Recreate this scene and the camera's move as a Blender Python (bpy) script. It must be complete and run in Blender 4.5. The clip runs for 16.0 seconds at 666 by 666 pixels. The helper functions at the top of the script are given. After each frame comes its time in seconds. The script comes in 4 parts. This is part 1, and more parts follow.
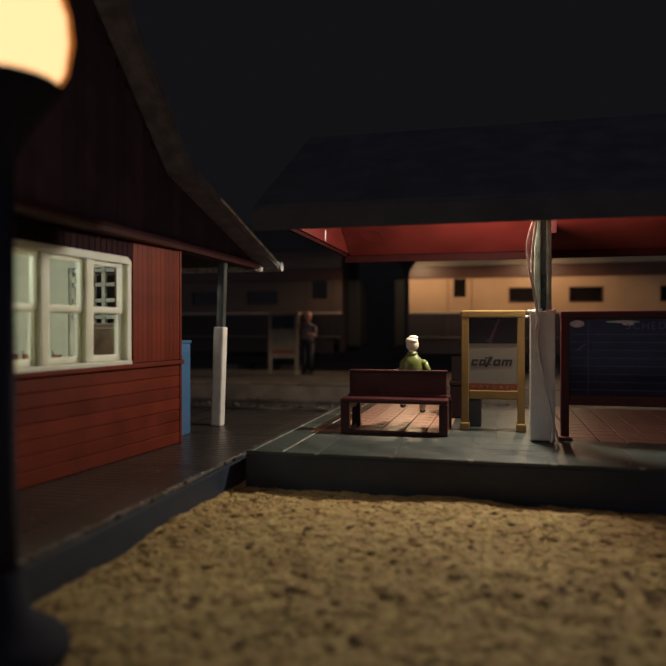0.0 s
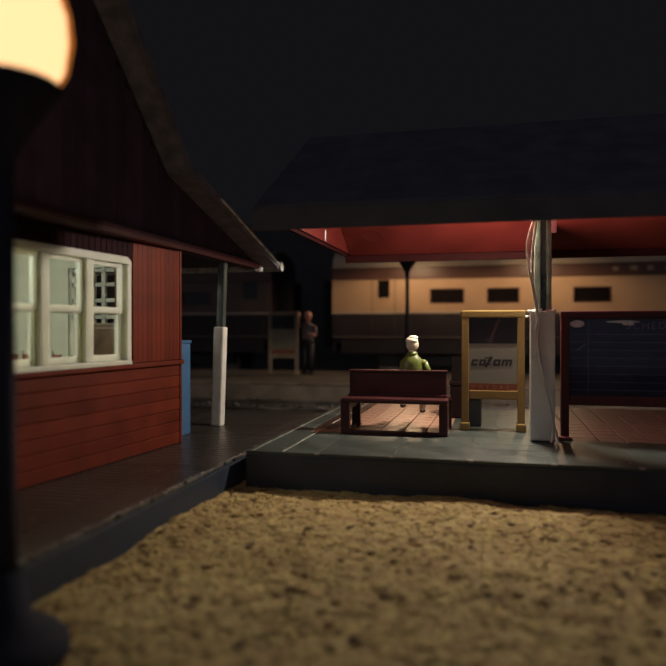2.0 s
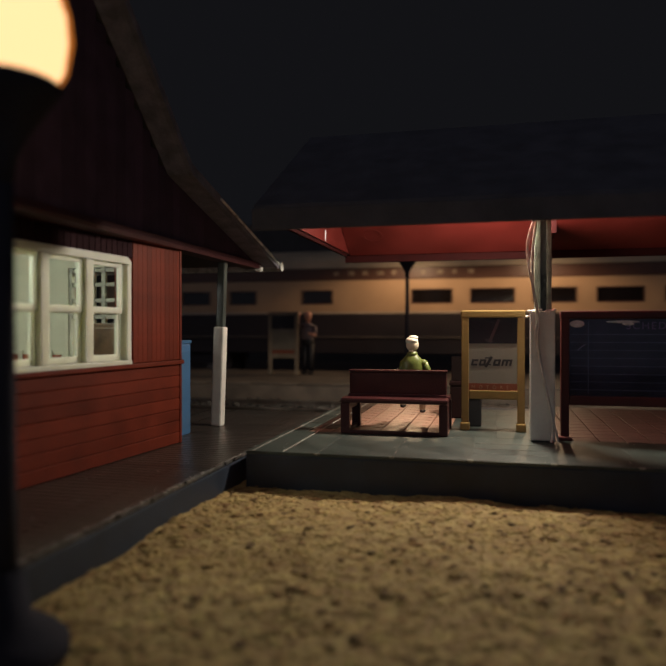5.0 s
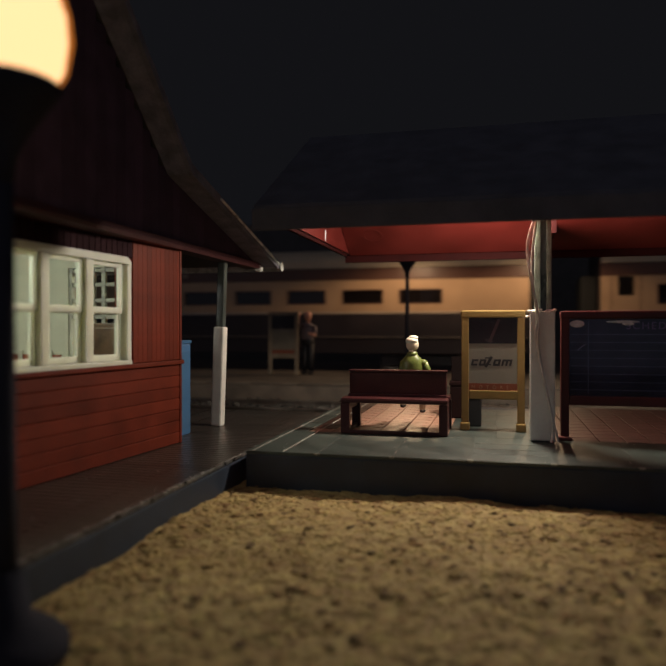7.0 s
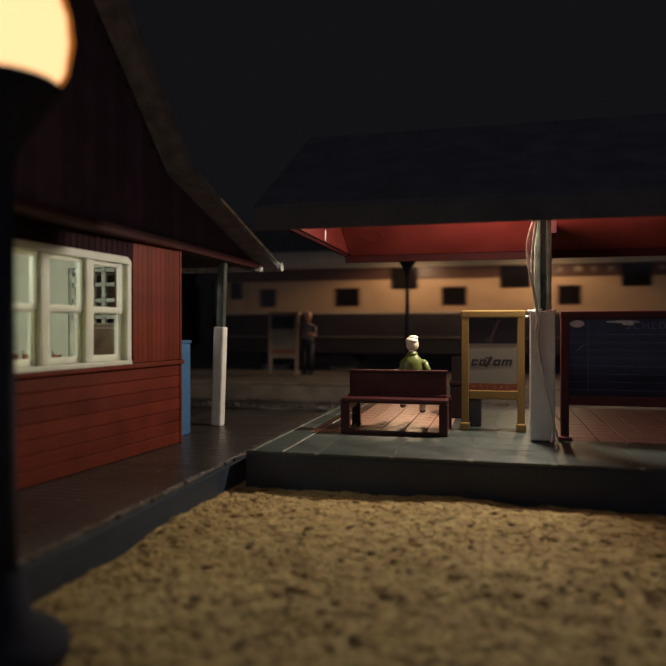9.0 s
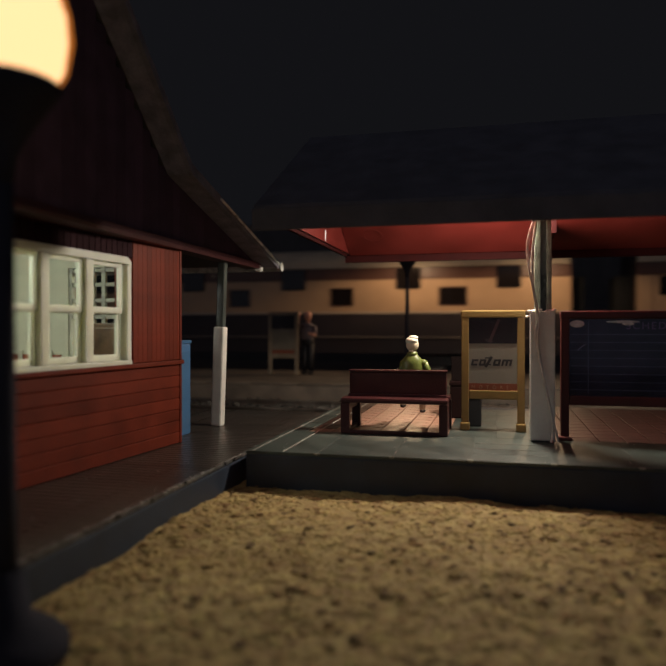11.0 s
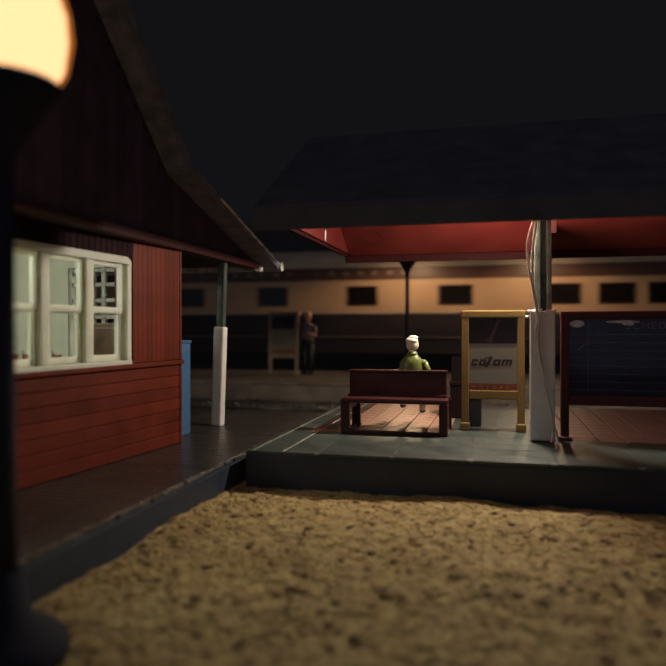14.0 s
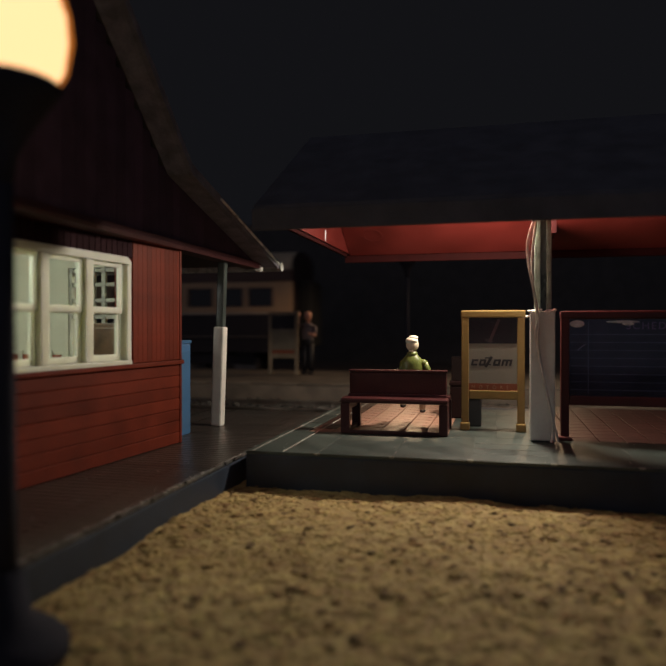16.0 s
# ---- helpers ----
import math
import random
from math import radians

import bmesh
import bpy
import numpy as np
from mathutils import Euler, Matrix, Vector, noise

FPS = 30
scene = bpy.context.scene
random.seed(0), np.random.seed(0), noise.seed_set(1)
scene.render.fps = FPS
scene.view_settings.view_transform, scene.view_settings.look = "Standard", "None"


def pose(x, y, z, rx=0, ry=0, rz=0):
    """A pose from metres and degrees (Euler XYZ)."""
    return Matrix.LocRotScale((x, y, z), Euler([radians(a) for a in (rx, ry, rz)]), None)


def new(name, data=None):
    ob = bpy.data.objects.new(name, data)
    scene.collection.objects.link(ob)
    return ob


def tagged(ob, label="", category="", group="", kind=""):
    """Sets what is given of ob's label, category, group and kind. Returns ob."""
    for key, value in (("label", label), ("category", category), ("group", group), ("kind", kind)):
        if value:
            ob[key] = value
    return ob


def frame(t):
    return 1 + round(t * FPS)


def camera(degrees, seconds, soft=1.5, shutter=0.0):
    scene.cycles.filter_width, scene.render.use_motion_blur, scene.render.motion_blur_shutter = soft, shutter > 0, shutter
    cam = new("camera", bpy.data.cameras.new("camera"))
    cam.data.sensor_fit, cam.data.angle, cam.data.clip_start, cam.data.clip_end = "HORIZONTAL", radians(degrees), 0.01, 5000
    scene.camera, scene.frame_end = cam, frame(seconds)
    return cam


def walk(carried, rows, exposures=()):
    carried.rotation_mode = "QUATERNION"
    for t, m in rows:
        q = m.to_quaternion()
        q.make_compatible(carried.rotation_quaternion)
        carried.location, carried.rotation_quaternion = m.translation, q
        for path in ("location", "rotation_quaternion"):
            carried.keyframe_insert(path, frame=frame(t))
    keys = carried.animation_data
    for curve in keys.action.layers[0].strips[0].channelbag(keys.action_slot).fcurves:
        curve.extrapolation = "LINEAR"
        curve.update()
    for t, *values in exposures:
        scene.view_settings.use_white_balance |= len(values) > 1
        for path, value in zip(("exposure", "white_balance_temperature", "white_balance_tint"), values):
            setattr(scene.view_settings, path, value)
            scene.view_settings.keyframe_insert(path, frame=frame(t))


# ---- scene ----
S = 1 / 87  # a model railway in HO scale: plan numbers below are in metres of the full-size place


def P(x, y, z, rx=0, ry=0, rz=0):
    return pose(x * S, y * S, z * S, rx, ry, rz)


# ---- camera ----
cam = camera(52.2, 16.0, soft=1.7, shutter=0.7)
cam.data.dof.use_dof = True
cam.data.dof.focus_distance = 9.6 * S
cam.data.dof.aperture_fstop = 34
EYE = P(0, 0, 1.39, 90 - 0.36, 0, 13.66)
walk(cam, [(0, EYE), (16, EYE)])

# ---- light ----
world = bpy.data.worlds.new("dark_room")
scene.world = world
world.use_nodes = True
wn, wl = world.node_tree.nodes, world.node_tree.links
# a dark room: nearly black ahead, with a dim cool fill added from behind the camera to lift dark faces
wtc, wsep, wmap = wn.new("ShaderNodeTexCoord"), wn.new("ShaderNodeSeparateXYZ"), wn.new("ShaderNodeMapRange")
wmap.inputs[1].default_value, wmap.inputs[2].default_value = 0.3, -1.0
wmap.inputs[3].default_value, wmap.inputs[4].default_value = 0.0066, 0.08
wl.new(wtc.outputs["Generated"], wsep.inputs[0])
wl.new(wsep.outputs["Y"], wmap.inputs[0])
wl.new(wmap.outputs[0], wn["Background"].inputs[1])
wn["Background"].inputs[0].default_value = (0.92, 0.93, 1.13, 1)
scene.view_settings.exposure = 0.0


def bulb(name, at, watts, colour, radius):
    lamp = bpy.data.lights.new(name, "POINT")
    lamp.energy, lamp.color, lamp.shadow_soft_size = watts, colour, radius * S
    ob = new(name, lamp)
    ob.matrix_world = P(*at)
    return ob


bulb("canopy_bulb_light", (0.15, 9.4, 3.12), 0.085, (1.0, 0.89, 0.72), 0.18)
bulb("room_light", (-5.9, 5.2, 2.3), 0.0108, (0.97, 1.0, 0.9), 0.12)
# the second lamp is unseen, added behind the column to brighten the train's right part
FAR_LAMPS = ((-2.7, 20.7, 0.025), (1.25, 20.7, 0.023))
for lx, ly, watts in FAR_LAMPS:
    # wide downward cones, no hoods built: they keep lamp light off the station gable
    down_cone = bpy.data.lights.new("far_lamp_light", "SPOT")
    down_cone.energy, down_cone.color, down_cone.shadow_soft_size = watts, (1.0, 0.68, 0.4), 0.2 * S
    down_cone.spot_size, down_cone.spot_blend = radians(165), 0.3
    new("far_lamp_light", down_cone).matrix_world = P(lx, ly, 3.95)


# ---- materials ----
def material(name, colour, rough=0.6, metal=0.0, vary=0.25, scale=3.0, bump=0.15, fine=40.0, emit=0.0,
             second=None, island=False, coat=0.0, specular=0.5, soft=0.0):
    m = bpy.data.materials.new(name)
    m.use_nodes = True
    nt = m.node_tree
    n, link = nt.nodes, nt.links
    bsdf = n["Principled BSDF"]
    bsdf.inputs["Roughness"].default_value = rough
    bsdf.inputs["Metallic"].default_value = metal
    bsdf.inputs["Coat Weight"].default_value = coat
    bsdf.inputs["Specular IOR Level"].default_value = specular
    if soft:
        # thin pale plastic lets some light through
        bsdf.inputs["Subsurface Weight"].default_value = 1.0
        bsdf.inputs["Subsurface Radius"].default_value = (1, 1, 0.85)
        bsdf.inputs["Subsurface Scale"].default_value = soft * S
    tc = n.new("ShaderNodeTexCoord")
    mp = n.new("ShaderNodeMapping")
    mp.inputs["Scale"].default_value = (87, 87, 87)
    link.new(tc.outputs["Object"], mp.inputs["Vector"])
    big = n.new("ShaderNodeTexNoise")
    big.inputs["Scale"].default_value, big.inputs["Detail"].default_value = scale, 5
    small = n.new("ShaderNodeTexNoise")
    small.inputs["Scale"].default_value, small.inputs["Detail"].default_value = fine, 3
    link.new(mp.outputs[0], big.inputs["Vector"])
    link.new(mp.outputs[0], small.inputs["Vector"])
    mix = n.new("ShaderNodeMix")
    mix.data_type = "RGBA"
    other = second or tuple(c * (1 - vary) for c in colour)
    lighter = tuple(min(1, c * (1 + 0.4 * vary)) for c in colour)
    mix.inputs[6].default_value = (*other, 1)
    mix.inputs[7].default_value = (*lighter, 1)
    ramp = n.new("ShaderNodeMapRange")
    ramp.inputs[1].default_value, ramp.inputs[2].default_value = 0.32, 0.68
    link.new(big.outputs[0], ramp.inputs[0])
    link.new(ramp.outputs[0], mix.inputs[0])
    last = mix.outputs[2]
    hsv = n.new("ShaderNodeHueSaturation")
    link.new(last, hsv.inputs["Color"])
    grain = n.new("ShaderNodeMapRange")
    grain.inputs[3].default_value, grain.inputs[4].default_value = 1 - 0.5 * vary, 1 + 0.5 * vary
    link.new(small.outputs[0], grain.inputs[0])
    value = grain.outputs[0]
    info = n.new("ShaderNodeNewGeometry" if island else "ShaderNodeObjectInfo")
    piece = n.new("ShaderNodeMapRange")
    piece.inputs[3].default_value, piece.inputs[4].default_value = 1 - 0.6 * vary, 1 + 0.6 * vary
    link.new(info.outputs["Random Per Island" if island else "Random"], piece.inputs[0])
    mul = n.new("ShaderNodeMath")
    mul.operation = "MULTIPLY"
    link.new(value, mul.inputs[0])
    link.new(piece.outputs[0], mul.inputs[1])
    link.new(mul.outputs[0], hsv.inputs["Value"])
    link.new(hsv.outputs[0], bsdf.inputs["Base Color"])
    rr = n.new("ShaderNodeMapRange")
    rr.inputs[3].default_value, rr.inputs[4].default_value = max(0.02, rough - 0.12), min(1, rough + 0.12)
    link.new(big.outputs[0], rr.inputs[0])
    link.new(rr.outputs[0], bsdf.inputs["Roughness"])
    if bump:
        b = n.new("ShaderNodeBump")
        b.inputs["Strength"].default_value = bump
        b.inputs["Distance"].default_value = 0.02 * S
        link.new(small.outputs[0], b.inputs["Height"])
        link.new(b.outputs[0], bsdf.inputs["Normal"])
    if emit:
        bsdf.inputs["Emission Color"].default_value = (*colour, 1)
        bsdf.inputs["Emission Strength"].default_value = emit
    return m


def glass(name, tint=(1, 1, 1), clear=0.9, rough=0.03):
    m = bpy.data.materials.new(name)
    m.use_nodes = True
    n, link = m.node_tree.nodes, m.node_tree.links
    n.remove(n["Principled BSDF"])
    tr = n.new("ShaderNodeBsdfTransparent")
    tr.inputs[0].default_value = (*(c * clear for c in tint), 1)
    gl = n.new("ShaderNodeBsdfGlossy")
    gl.inputs["Roughness"].default_value = rough
    lw = n.new("ShaderNodeLayerWeight")
    po = n.new("ShaderNodeMath")
    po.operation = "POWER"
    po.inputs[1].default_value = 4.0
    link.new(lw.outputs["Facing"], po.inputs[0])
    fr = n.new("ShaderNodeMapRange")
    fr.inputs[3].default_value, fr.inputs[4].default_value = 0.04, 0.6
    link.new(po.outputs[0], fr.inputs[0])
    mx = n.new("ShaderNodeMixShader")
    link.new(fr.outputs[0], mx.inputs[0])
    link.new(tr.outputs[0], mx.inputs[1])
    link.new(gl.outputs[0], mx.inputs[2])
    link.new(mx.outputs[0], n["Material Output"].inputs[0])
    return m


def amber_glass(name, tint, glow):
    """A tinted shell that lets the lit core show through and glows a little itself."""
    m = bpy.data.materials.new(name)
    m.use_nodes = True
    n, link = m.node_tree.nodes, m.node_tree.links
    n.remove(n["Principled BSDF"])
    tr, em, add = n.new("ShaderNodeBsdfTransparent"), n.new("ShaderNodeEmission"), n.new("ShaderNodeAddShader")
    tr.inputs[0].default_value = (*tint, 1)
    em.inputs[0].default_value, em.inputs[1].default_value = (*glow, 1), 1.0
    link.new(tr.outputs[0], add.inputs[0])
    link.new(em.outputs[0], add.inputs[1])
    link.new(add.outputs[0], n["Material Output"].inputs[0])
    return m


AMBER = amber_glass("amber_shade_glass", (0.9, 0.8, 0.68), (0.26, 0.08, 0.012))
RED_BOARD = material("red_painted_plastic", (0.15, 0.0225, 0.01), 0.55, vary=0.35, scale=2, fine=30, specular=0.16)
GABLE = material("dark_maroon_gable_paint", (0.082, 0.048, 0.08), 0.85, vary=0.25, scale=3, specular=0.3)
SHADE_BOARD = material("black_red_frieze_paint", (0.034, 0.014, 0.018), 0.85, vary=0.25, scale=3, specular=0.08)
BELT = material("dark_red_belt_paint", (0.055, 0.014, 0.016), 0.5, vary=0.35, scale=5)
MAROON = material("maroon_plastic", (0.09, 0.015, 0.014), 0.4, vary=0.25, scale=3)
BENCH = material("bench_brown_plastic", (0.062, 0.016, 0.017), 0.33, vary=0.25, scale=4)
ROOF_DARK = material("dark_grey_roof", (0.05, 0.045, 0.045), 0.6, vary=0.3, scale=2)
RAKE = material("weathered_soffit", (0.26, 0.245, 0.29), 0.6, vary=0.4, scale=5)
GUTTER_GLINT = material("grey_metal_gutter", (0.8, 0.79, 0.76), 0.3, 0.0, vary=0.45, scale=8)
CREAM_WIN = material("cream_window_paint", (0.72, 0.73, 0.6), 0.5, vary=0.12, scale=4, soft=0.12)
ROOM_WALL = material("pale_room_wall", (0.74, 0.74, 0.64), 0.7, vary=0.1)
ROOM_FLOOR = material("room_floor", (0.25, 0.12, 0.07), 0.6)
WOOD_RED = material("red_wood_furniture", (0.3, 0.09, 0.05), 0.5)
WOOD_BROWN = material("brown_wood_cabinet", (0.2, 0.11, 0.06), 0.35, vary=0.6, scale=4, second=(0.06, 0.03, 0.018))
WHITE = material("white_paint", (0.76, 0.75, 0.7), 0.5, vary=0.15, scale=3)
DARK_POST = material("dark_green_post_paint", (0.07, 0.085, 0.08), 0.35, vary=0.25)
COLUMN = material("grey_green_column", (0.2, 0.235, 0.2), 0.35, vary=0.4, scale=6)
COLUMN_DARK = material("black_green_column", (0.035, 0.045, 0.04), 0.3, vary=0.3)
BLUE = material("blue_plastic", (0.05, 0.145, 0.3), 0.4, vary=0.15)
DECK = material("dark_deck_boards", (0.05, 0.041, 0.034), 0.3, specular=0.85, vary=0.4, scale=3)
SLAB = material("grey_green_slab", (0.052, 0.067, 0.06), 0.4, specular=0.5, vary=0.4, scale=2.5, fine=60, bump=0.25)
RIB = material("pale_slab_rib", (0.42, 0.41, 0.37), 0.4, vary=0.6, scale=7)
SEAM = material("dull_slab_seam", (0.11, 0.12, 0.11), 0.4, vary=0.7, scale=7)
EDGE_GLINT = material("chipped_deck_trim", (0.22, 0.21, 0.2), 0.3, vary=0.9, scale=9, fine=45, second=(0.02, 0.018, 0.016))
CURB = material("dark_platform_edge", (0.026, 0.038, 0.062), 0.5, vary=0.3)
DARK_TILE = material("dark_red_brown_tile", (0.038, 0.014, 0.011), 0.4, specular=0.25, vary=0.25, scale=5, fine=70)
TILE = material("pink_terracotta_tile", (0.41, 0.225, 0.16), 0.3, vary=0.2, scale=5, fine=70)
GROUND = material("tan_ground_cover", (0.37, 0.288, 0.118), 0.95, vary=0.4, scale=8, bump=0.6, fine=22,
                  second=(0.24, 0.15, 0.06))
GRAIN = material("tan_ground_grain", (0.43, 0.334, 0.128), 0.95, vary=0.34, scale=7, fine=20, island=True,
                 second=(0.29, 0.18, 0.07))
BALLAST = material("grey_ballast", (0.09, 0.08, 0.07), 0.9, vary=0.9, island=True)
STEEL = material("rail_steel", (0.3, 0.26, 0.23), 0.35, 0.9)
SLEEPER = material("dark_sleeper", (0.07, 0.05, 0.04), 0.8)
FAR_SLAB = material("far_platform_grey", (0.17, 0.135, 0.105), 0.7, vary=0.4, scale=1.5)
CANOPY_RED = material("red_canopy_lining", (0.1, 0.0105, 0.008), 0.45, vary=0.25, scale=1.5)
CANOPY_EDGE = material("dark_red_canopy_edge", (0.022, 0.004, 0.004), 0.8, vary=0.2, specular=0.06)
CANOPY_ROOF = material("blue_black_canopy_roof", (0.1, 0.1, 0.125), 0.7, vary=0.3)
YELLOW = material("yellow_plastic_frame", (0.27, 0.175, 0.055), 0.4, vary=0.15)
POSTER_WHITE = material("poster_paper_white", (0.225, 0.215, 0.185), 0.4, vary=0.06, bump=0.02)
POSTER_DARK = material("poster_black", (0.02, 0.016, 0.02), 0.25, vary=0.2)
POSTER_RED = material("poster_red", (0.22, 0.06, 0.03), 0.4, vary=0.1)
INK = material("black_ink", (0.03, 0.03, 0.035), 0.4, vary=0.1, bump=0)
PALE_INK = material("pale_ink", (0.32, 0.2, 0.13), 0.5, vary=0.1, bump=0)
PURPLE_INK = material("purple_grey_ink", (0.5, 0.28, 0.46), 0.4, vary=0.1, bump=0)
RED_INK = material("dull_red_ink", (0.05, 0.024, 0.03), 0.4, vary=0.1, bump=0)
# blue sheen and patchy reflections on the board are put into this base colour
BOARD = material("schedule_board_face", (0.095, 0.093, 0.14), 0.22, vary=0.7, scale=1.4, bump=0.05)
LINE = material("grey_ruled_line", (0.32, 0.32, 0.38), 0.4, vary=0.3, bump=0)
SMEAR = material("white_glue_smear", (0.75, 0.75, 0.82), 0.4, vary=0.5, scale=10)
GREEN_COAT = material("green_coat_paint", (0.14, 0.175, 0.04), 0.4, vary=0.15)
SKIN = material("pale_figure_paint", (0.7, 0.6, 0.45), 0.45, vary=0.12)
DULL_SKIN = material("pink_figure_paint", (0.75, 0.36, 0.25), 0.5, vary=0.12)
HAIR = material("white_hair_paint", (0.85, 0.82, 0.66), 0.45, vary=0.06)
NAVY = material("navy_figure_paint", (0.011, 0.009, 0.012), 0.6, vary=0.2)
GREY_FIG = material("grey_shirt_paint", (0.2, 0.15, 0.155), 0.5, vary=0.2)
COACH_CREAM = material("coach_cream_paint", (0.52, 0.335, 0.2), 0.4, vary=0.1, scale=1.2, fine=25, bump=0.05)
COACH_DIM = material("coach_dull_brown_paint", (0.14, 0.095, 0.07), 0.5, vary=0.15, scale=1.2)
COACH_BROWN = material("coach_brown_paint", (0.1, 0.045, 0.03), 0.38, vary=0.18, scale=1.5, bump=0.05)
COACH_ROOF = material("coach_tan_roof", (0.5, 0.4, 0.29), 0.5, vary=0.15, scale=1.5)
COACH_DARK = material("coach_dark_side", (0.03, 0.023, 0.026), 0.45, specular=0.4, vary=0.2, scale=1.5)
COACH_STRIPE = material("coach_pale_stripe", (0.42, 0.34, 0.27), 0.4, vary=0.15)
LETTER = material("dull_gold_lettering", (0.3, 0.22, 0.15), 0.5, vary=0.3, scale=6)
SOLE = material("coach_sole_paint", (0.15, 0.12, 0.1), 0.45, vary=0.2)
COACH_GLASS = material("dark_coach_glass", (0.012, 0.009, 0.009), 0.06, vary=0.2, bump=0, specular=0.5)
RUBBER = material("black_gangway_rubber", (0.012, 0.012, 0.012), 0.8, vary=0.2)
LAMP_POST = material("black_lamp_post", (0.045, 0.045, 0.06), 0.85, specular=0.08, vary=0.2)
LAMP_GLOW = material("glowing_lamp_glass", (1.0, 0.83, 0.53), 0.4, vary=0.05, emit=1.12, bump=0)
BIN_BLACK = material("black_bin_plastic", (0.014, 0.014, 0.016), 0.5, vary=0.2)
SHOE = material("black_shoe_paint", (0.015, 0.012, 0.012), 0.5, vary=0.1)
BULB_GLOW = material("glowing_bulb", (1.0, 0.76, 0.45), 0.4, vary=0.02, emit=8, bump=0)
WIRE = material("copper_enamel_wire", (0.88, 0.82, 0.74), 0.25, 0.2, vary=0.3, bump=0)
GLUE = material("clear_glue_blob", (0.85, 0.82, 0.72), 0.15, vary=0.15, soft=0.08)
GREY_BOX = material("dark_card_box", (0.011, 0.008, 0.008), 0.85, specular=0.0)
TRUNK = material("dark_trunk_leather", (0.012, 0.006, 0.006), 0.8, specular=0.04)
PANE = glass("window_glass", (0.95, 1, 0.95), 0.93)
BOARD_PANE = glass("board_glass", (0.9, 0.9, 1.0), 0.85, 0.08)


# ---- mesh tools ----
def box(bm, x0, y0, z0, x1, y1, z1, bev=0.0, tilt=None):
    m = Matrix.Translation(((x0 + x1) / 2, (y0 + y1) / 2, (z0 + z1) / 2))
    if tilt is not None:
        m = m @ tilt
    m = m @ Matrix.Diagonal((abs(x1 - x0), abs(y1 - y0), abs(z1 - z0), 1))
    made = bmesh.ops.create_cube(bm, size=1, matrix=m)
    if bev:
        edges = list({e for v in made["verts"] for e in v.link_edges})
        bmesh.ops.bevel(bm, geom=edges, offset=bev, segments=2, profile=0.6, affect="EDGES")
    return bm


def one_box(*a, **k):
    return box(bmesh.new(), *a, **k)


def lathe(bm, profile, steps=24, at=(0, 0), smooth=True):
    rings = []
    for r, z in profile:
        rings.append([bm.verts.new((at[0] + r * math.cos(2 * math.pi * i / steps),
                                    at[1] + r * math.sin(2 * math.pi * i / steps), z)) for i in range(steps)])
    for a, b in zip(rings, rings[1:]):
        for i in range(steps):
            j = (i + 1) % steps
            bm.faces.new((a[i], a[j], b[j], b[i])).smooth = smooth
    if profile[0][0] > 0.001:
        bm.faces.new(list(reversed(rings[0])))
    if profile[-1][0] > 0.001:
        bm.faces.new(rings[-1])
    return bm


def blob(bm, at, size, slot=0, steps=14, turn=None):
    m = Matrix.Translation(at)
    if turn is not None:
        m = m @ turn
    m = m @ Matrix.Diagonal((*size, 1))
    made = bmesh.ops.create_uvsphere(bm, u_segments=steps, v_segments=max(8, steps - 4), radius=1, matrix=m)
    for f in {f for v in made["verts"] for f in v.link_faces}:
        f.material_index, f.smooth = slot, True


def limb(bm, a, b, ra, rb, slot=0, steps=10):
    a, b = Vector(a), Vector(b)
    turn = (b - a).to_track_quat("Z", "Y").to_matrix().to_4x4()
    m = Matrix.Translation((a + b) / 2) @ turn
    made = bmesh.ops.create_cone(bm, cap_ends=True, segments=steps, radius1=ra, radius2=rb, depth=(b - a).length, matrix=m)
    for f in {f for v in made["verts"] for f in v.link_faces}:
        f.material_index, f.smooth = slot, len(f.verts) == 4


def tube(bm, points, r, steps=8):
    pts = [Vector(p) for p in points]
    rings = []
    for i, p in enumerate(pts):
        d = (pts[min(i + 1, len(pts) - 1)] - pts[max(i - 1, 0)]).normalized()
        side = d.cross(Vector((0.3, 1, 0.2))).normalized()
        up = d.cross(side)
        rings.append([bm.verts.new(p + r * (math.cos(2 * math.pi * k / steps) * side + math.sin(2 * math.pi * k / steps) * up))
                      for k in range(steps)])
    for a, b in zip(rings, rings[1:]):
        for k in range(steps):
            bm.faces.new((a[k], a[(k + 1) % steps], b[(k + 1) % steps], b[k])).smooth = True
    bm.faces.new(rings[0])
    bm.faces.new(list(reversed(rings[-1])))
    return bm


def extrude(bm, outline, axis, a, b):
    """A closed outline pushed along an axis from a to b. Outline pairs are (y, z) for x, (x, z) for y, (x, y) for z."""
    def at(p, d):
        return {"x": (d, p[0], p[1]), "y": (p[0], d, p[1]), "z": (p[0], p[1], d)}[axis]
    one = [bm.verts.new(at(p, a)) for p in outline]
    two = [bm.verts.new(at(p, b)) for p in outline]
    bm.faces.new(one)
    bm.faces.new(list(reversed(two)))
    for i in range(len(outline)):
        j = (i + 1) % len(outline)
        bm.faces.new((one[j], one[i], two[i], two[j]))
    bmesh.ops.recalc_face_normals(bm, faces=bm.faces[:])
    return bm


def mesh_of(name, bm, *mats):
    bmesh.ops.scale(bm, vec=(S, S, S), verts=bm.verts[:])
    me = bpy.data.meshes.new(name)
    bm.to_mesh(me)
    bm.free()
    for m in mats:
        me.materials.append(m)
    return me


def part(name, bm, mats, parent, label="", at=None):
    mats = mats if isinstance(mats, tuple) else (mats,)
    ob = new(name, mesh_of(name, bm, *mats))
    ob.parent = parent
    if at is not None:
        ob.matrix_basis = at
    return tagged(ob, label)


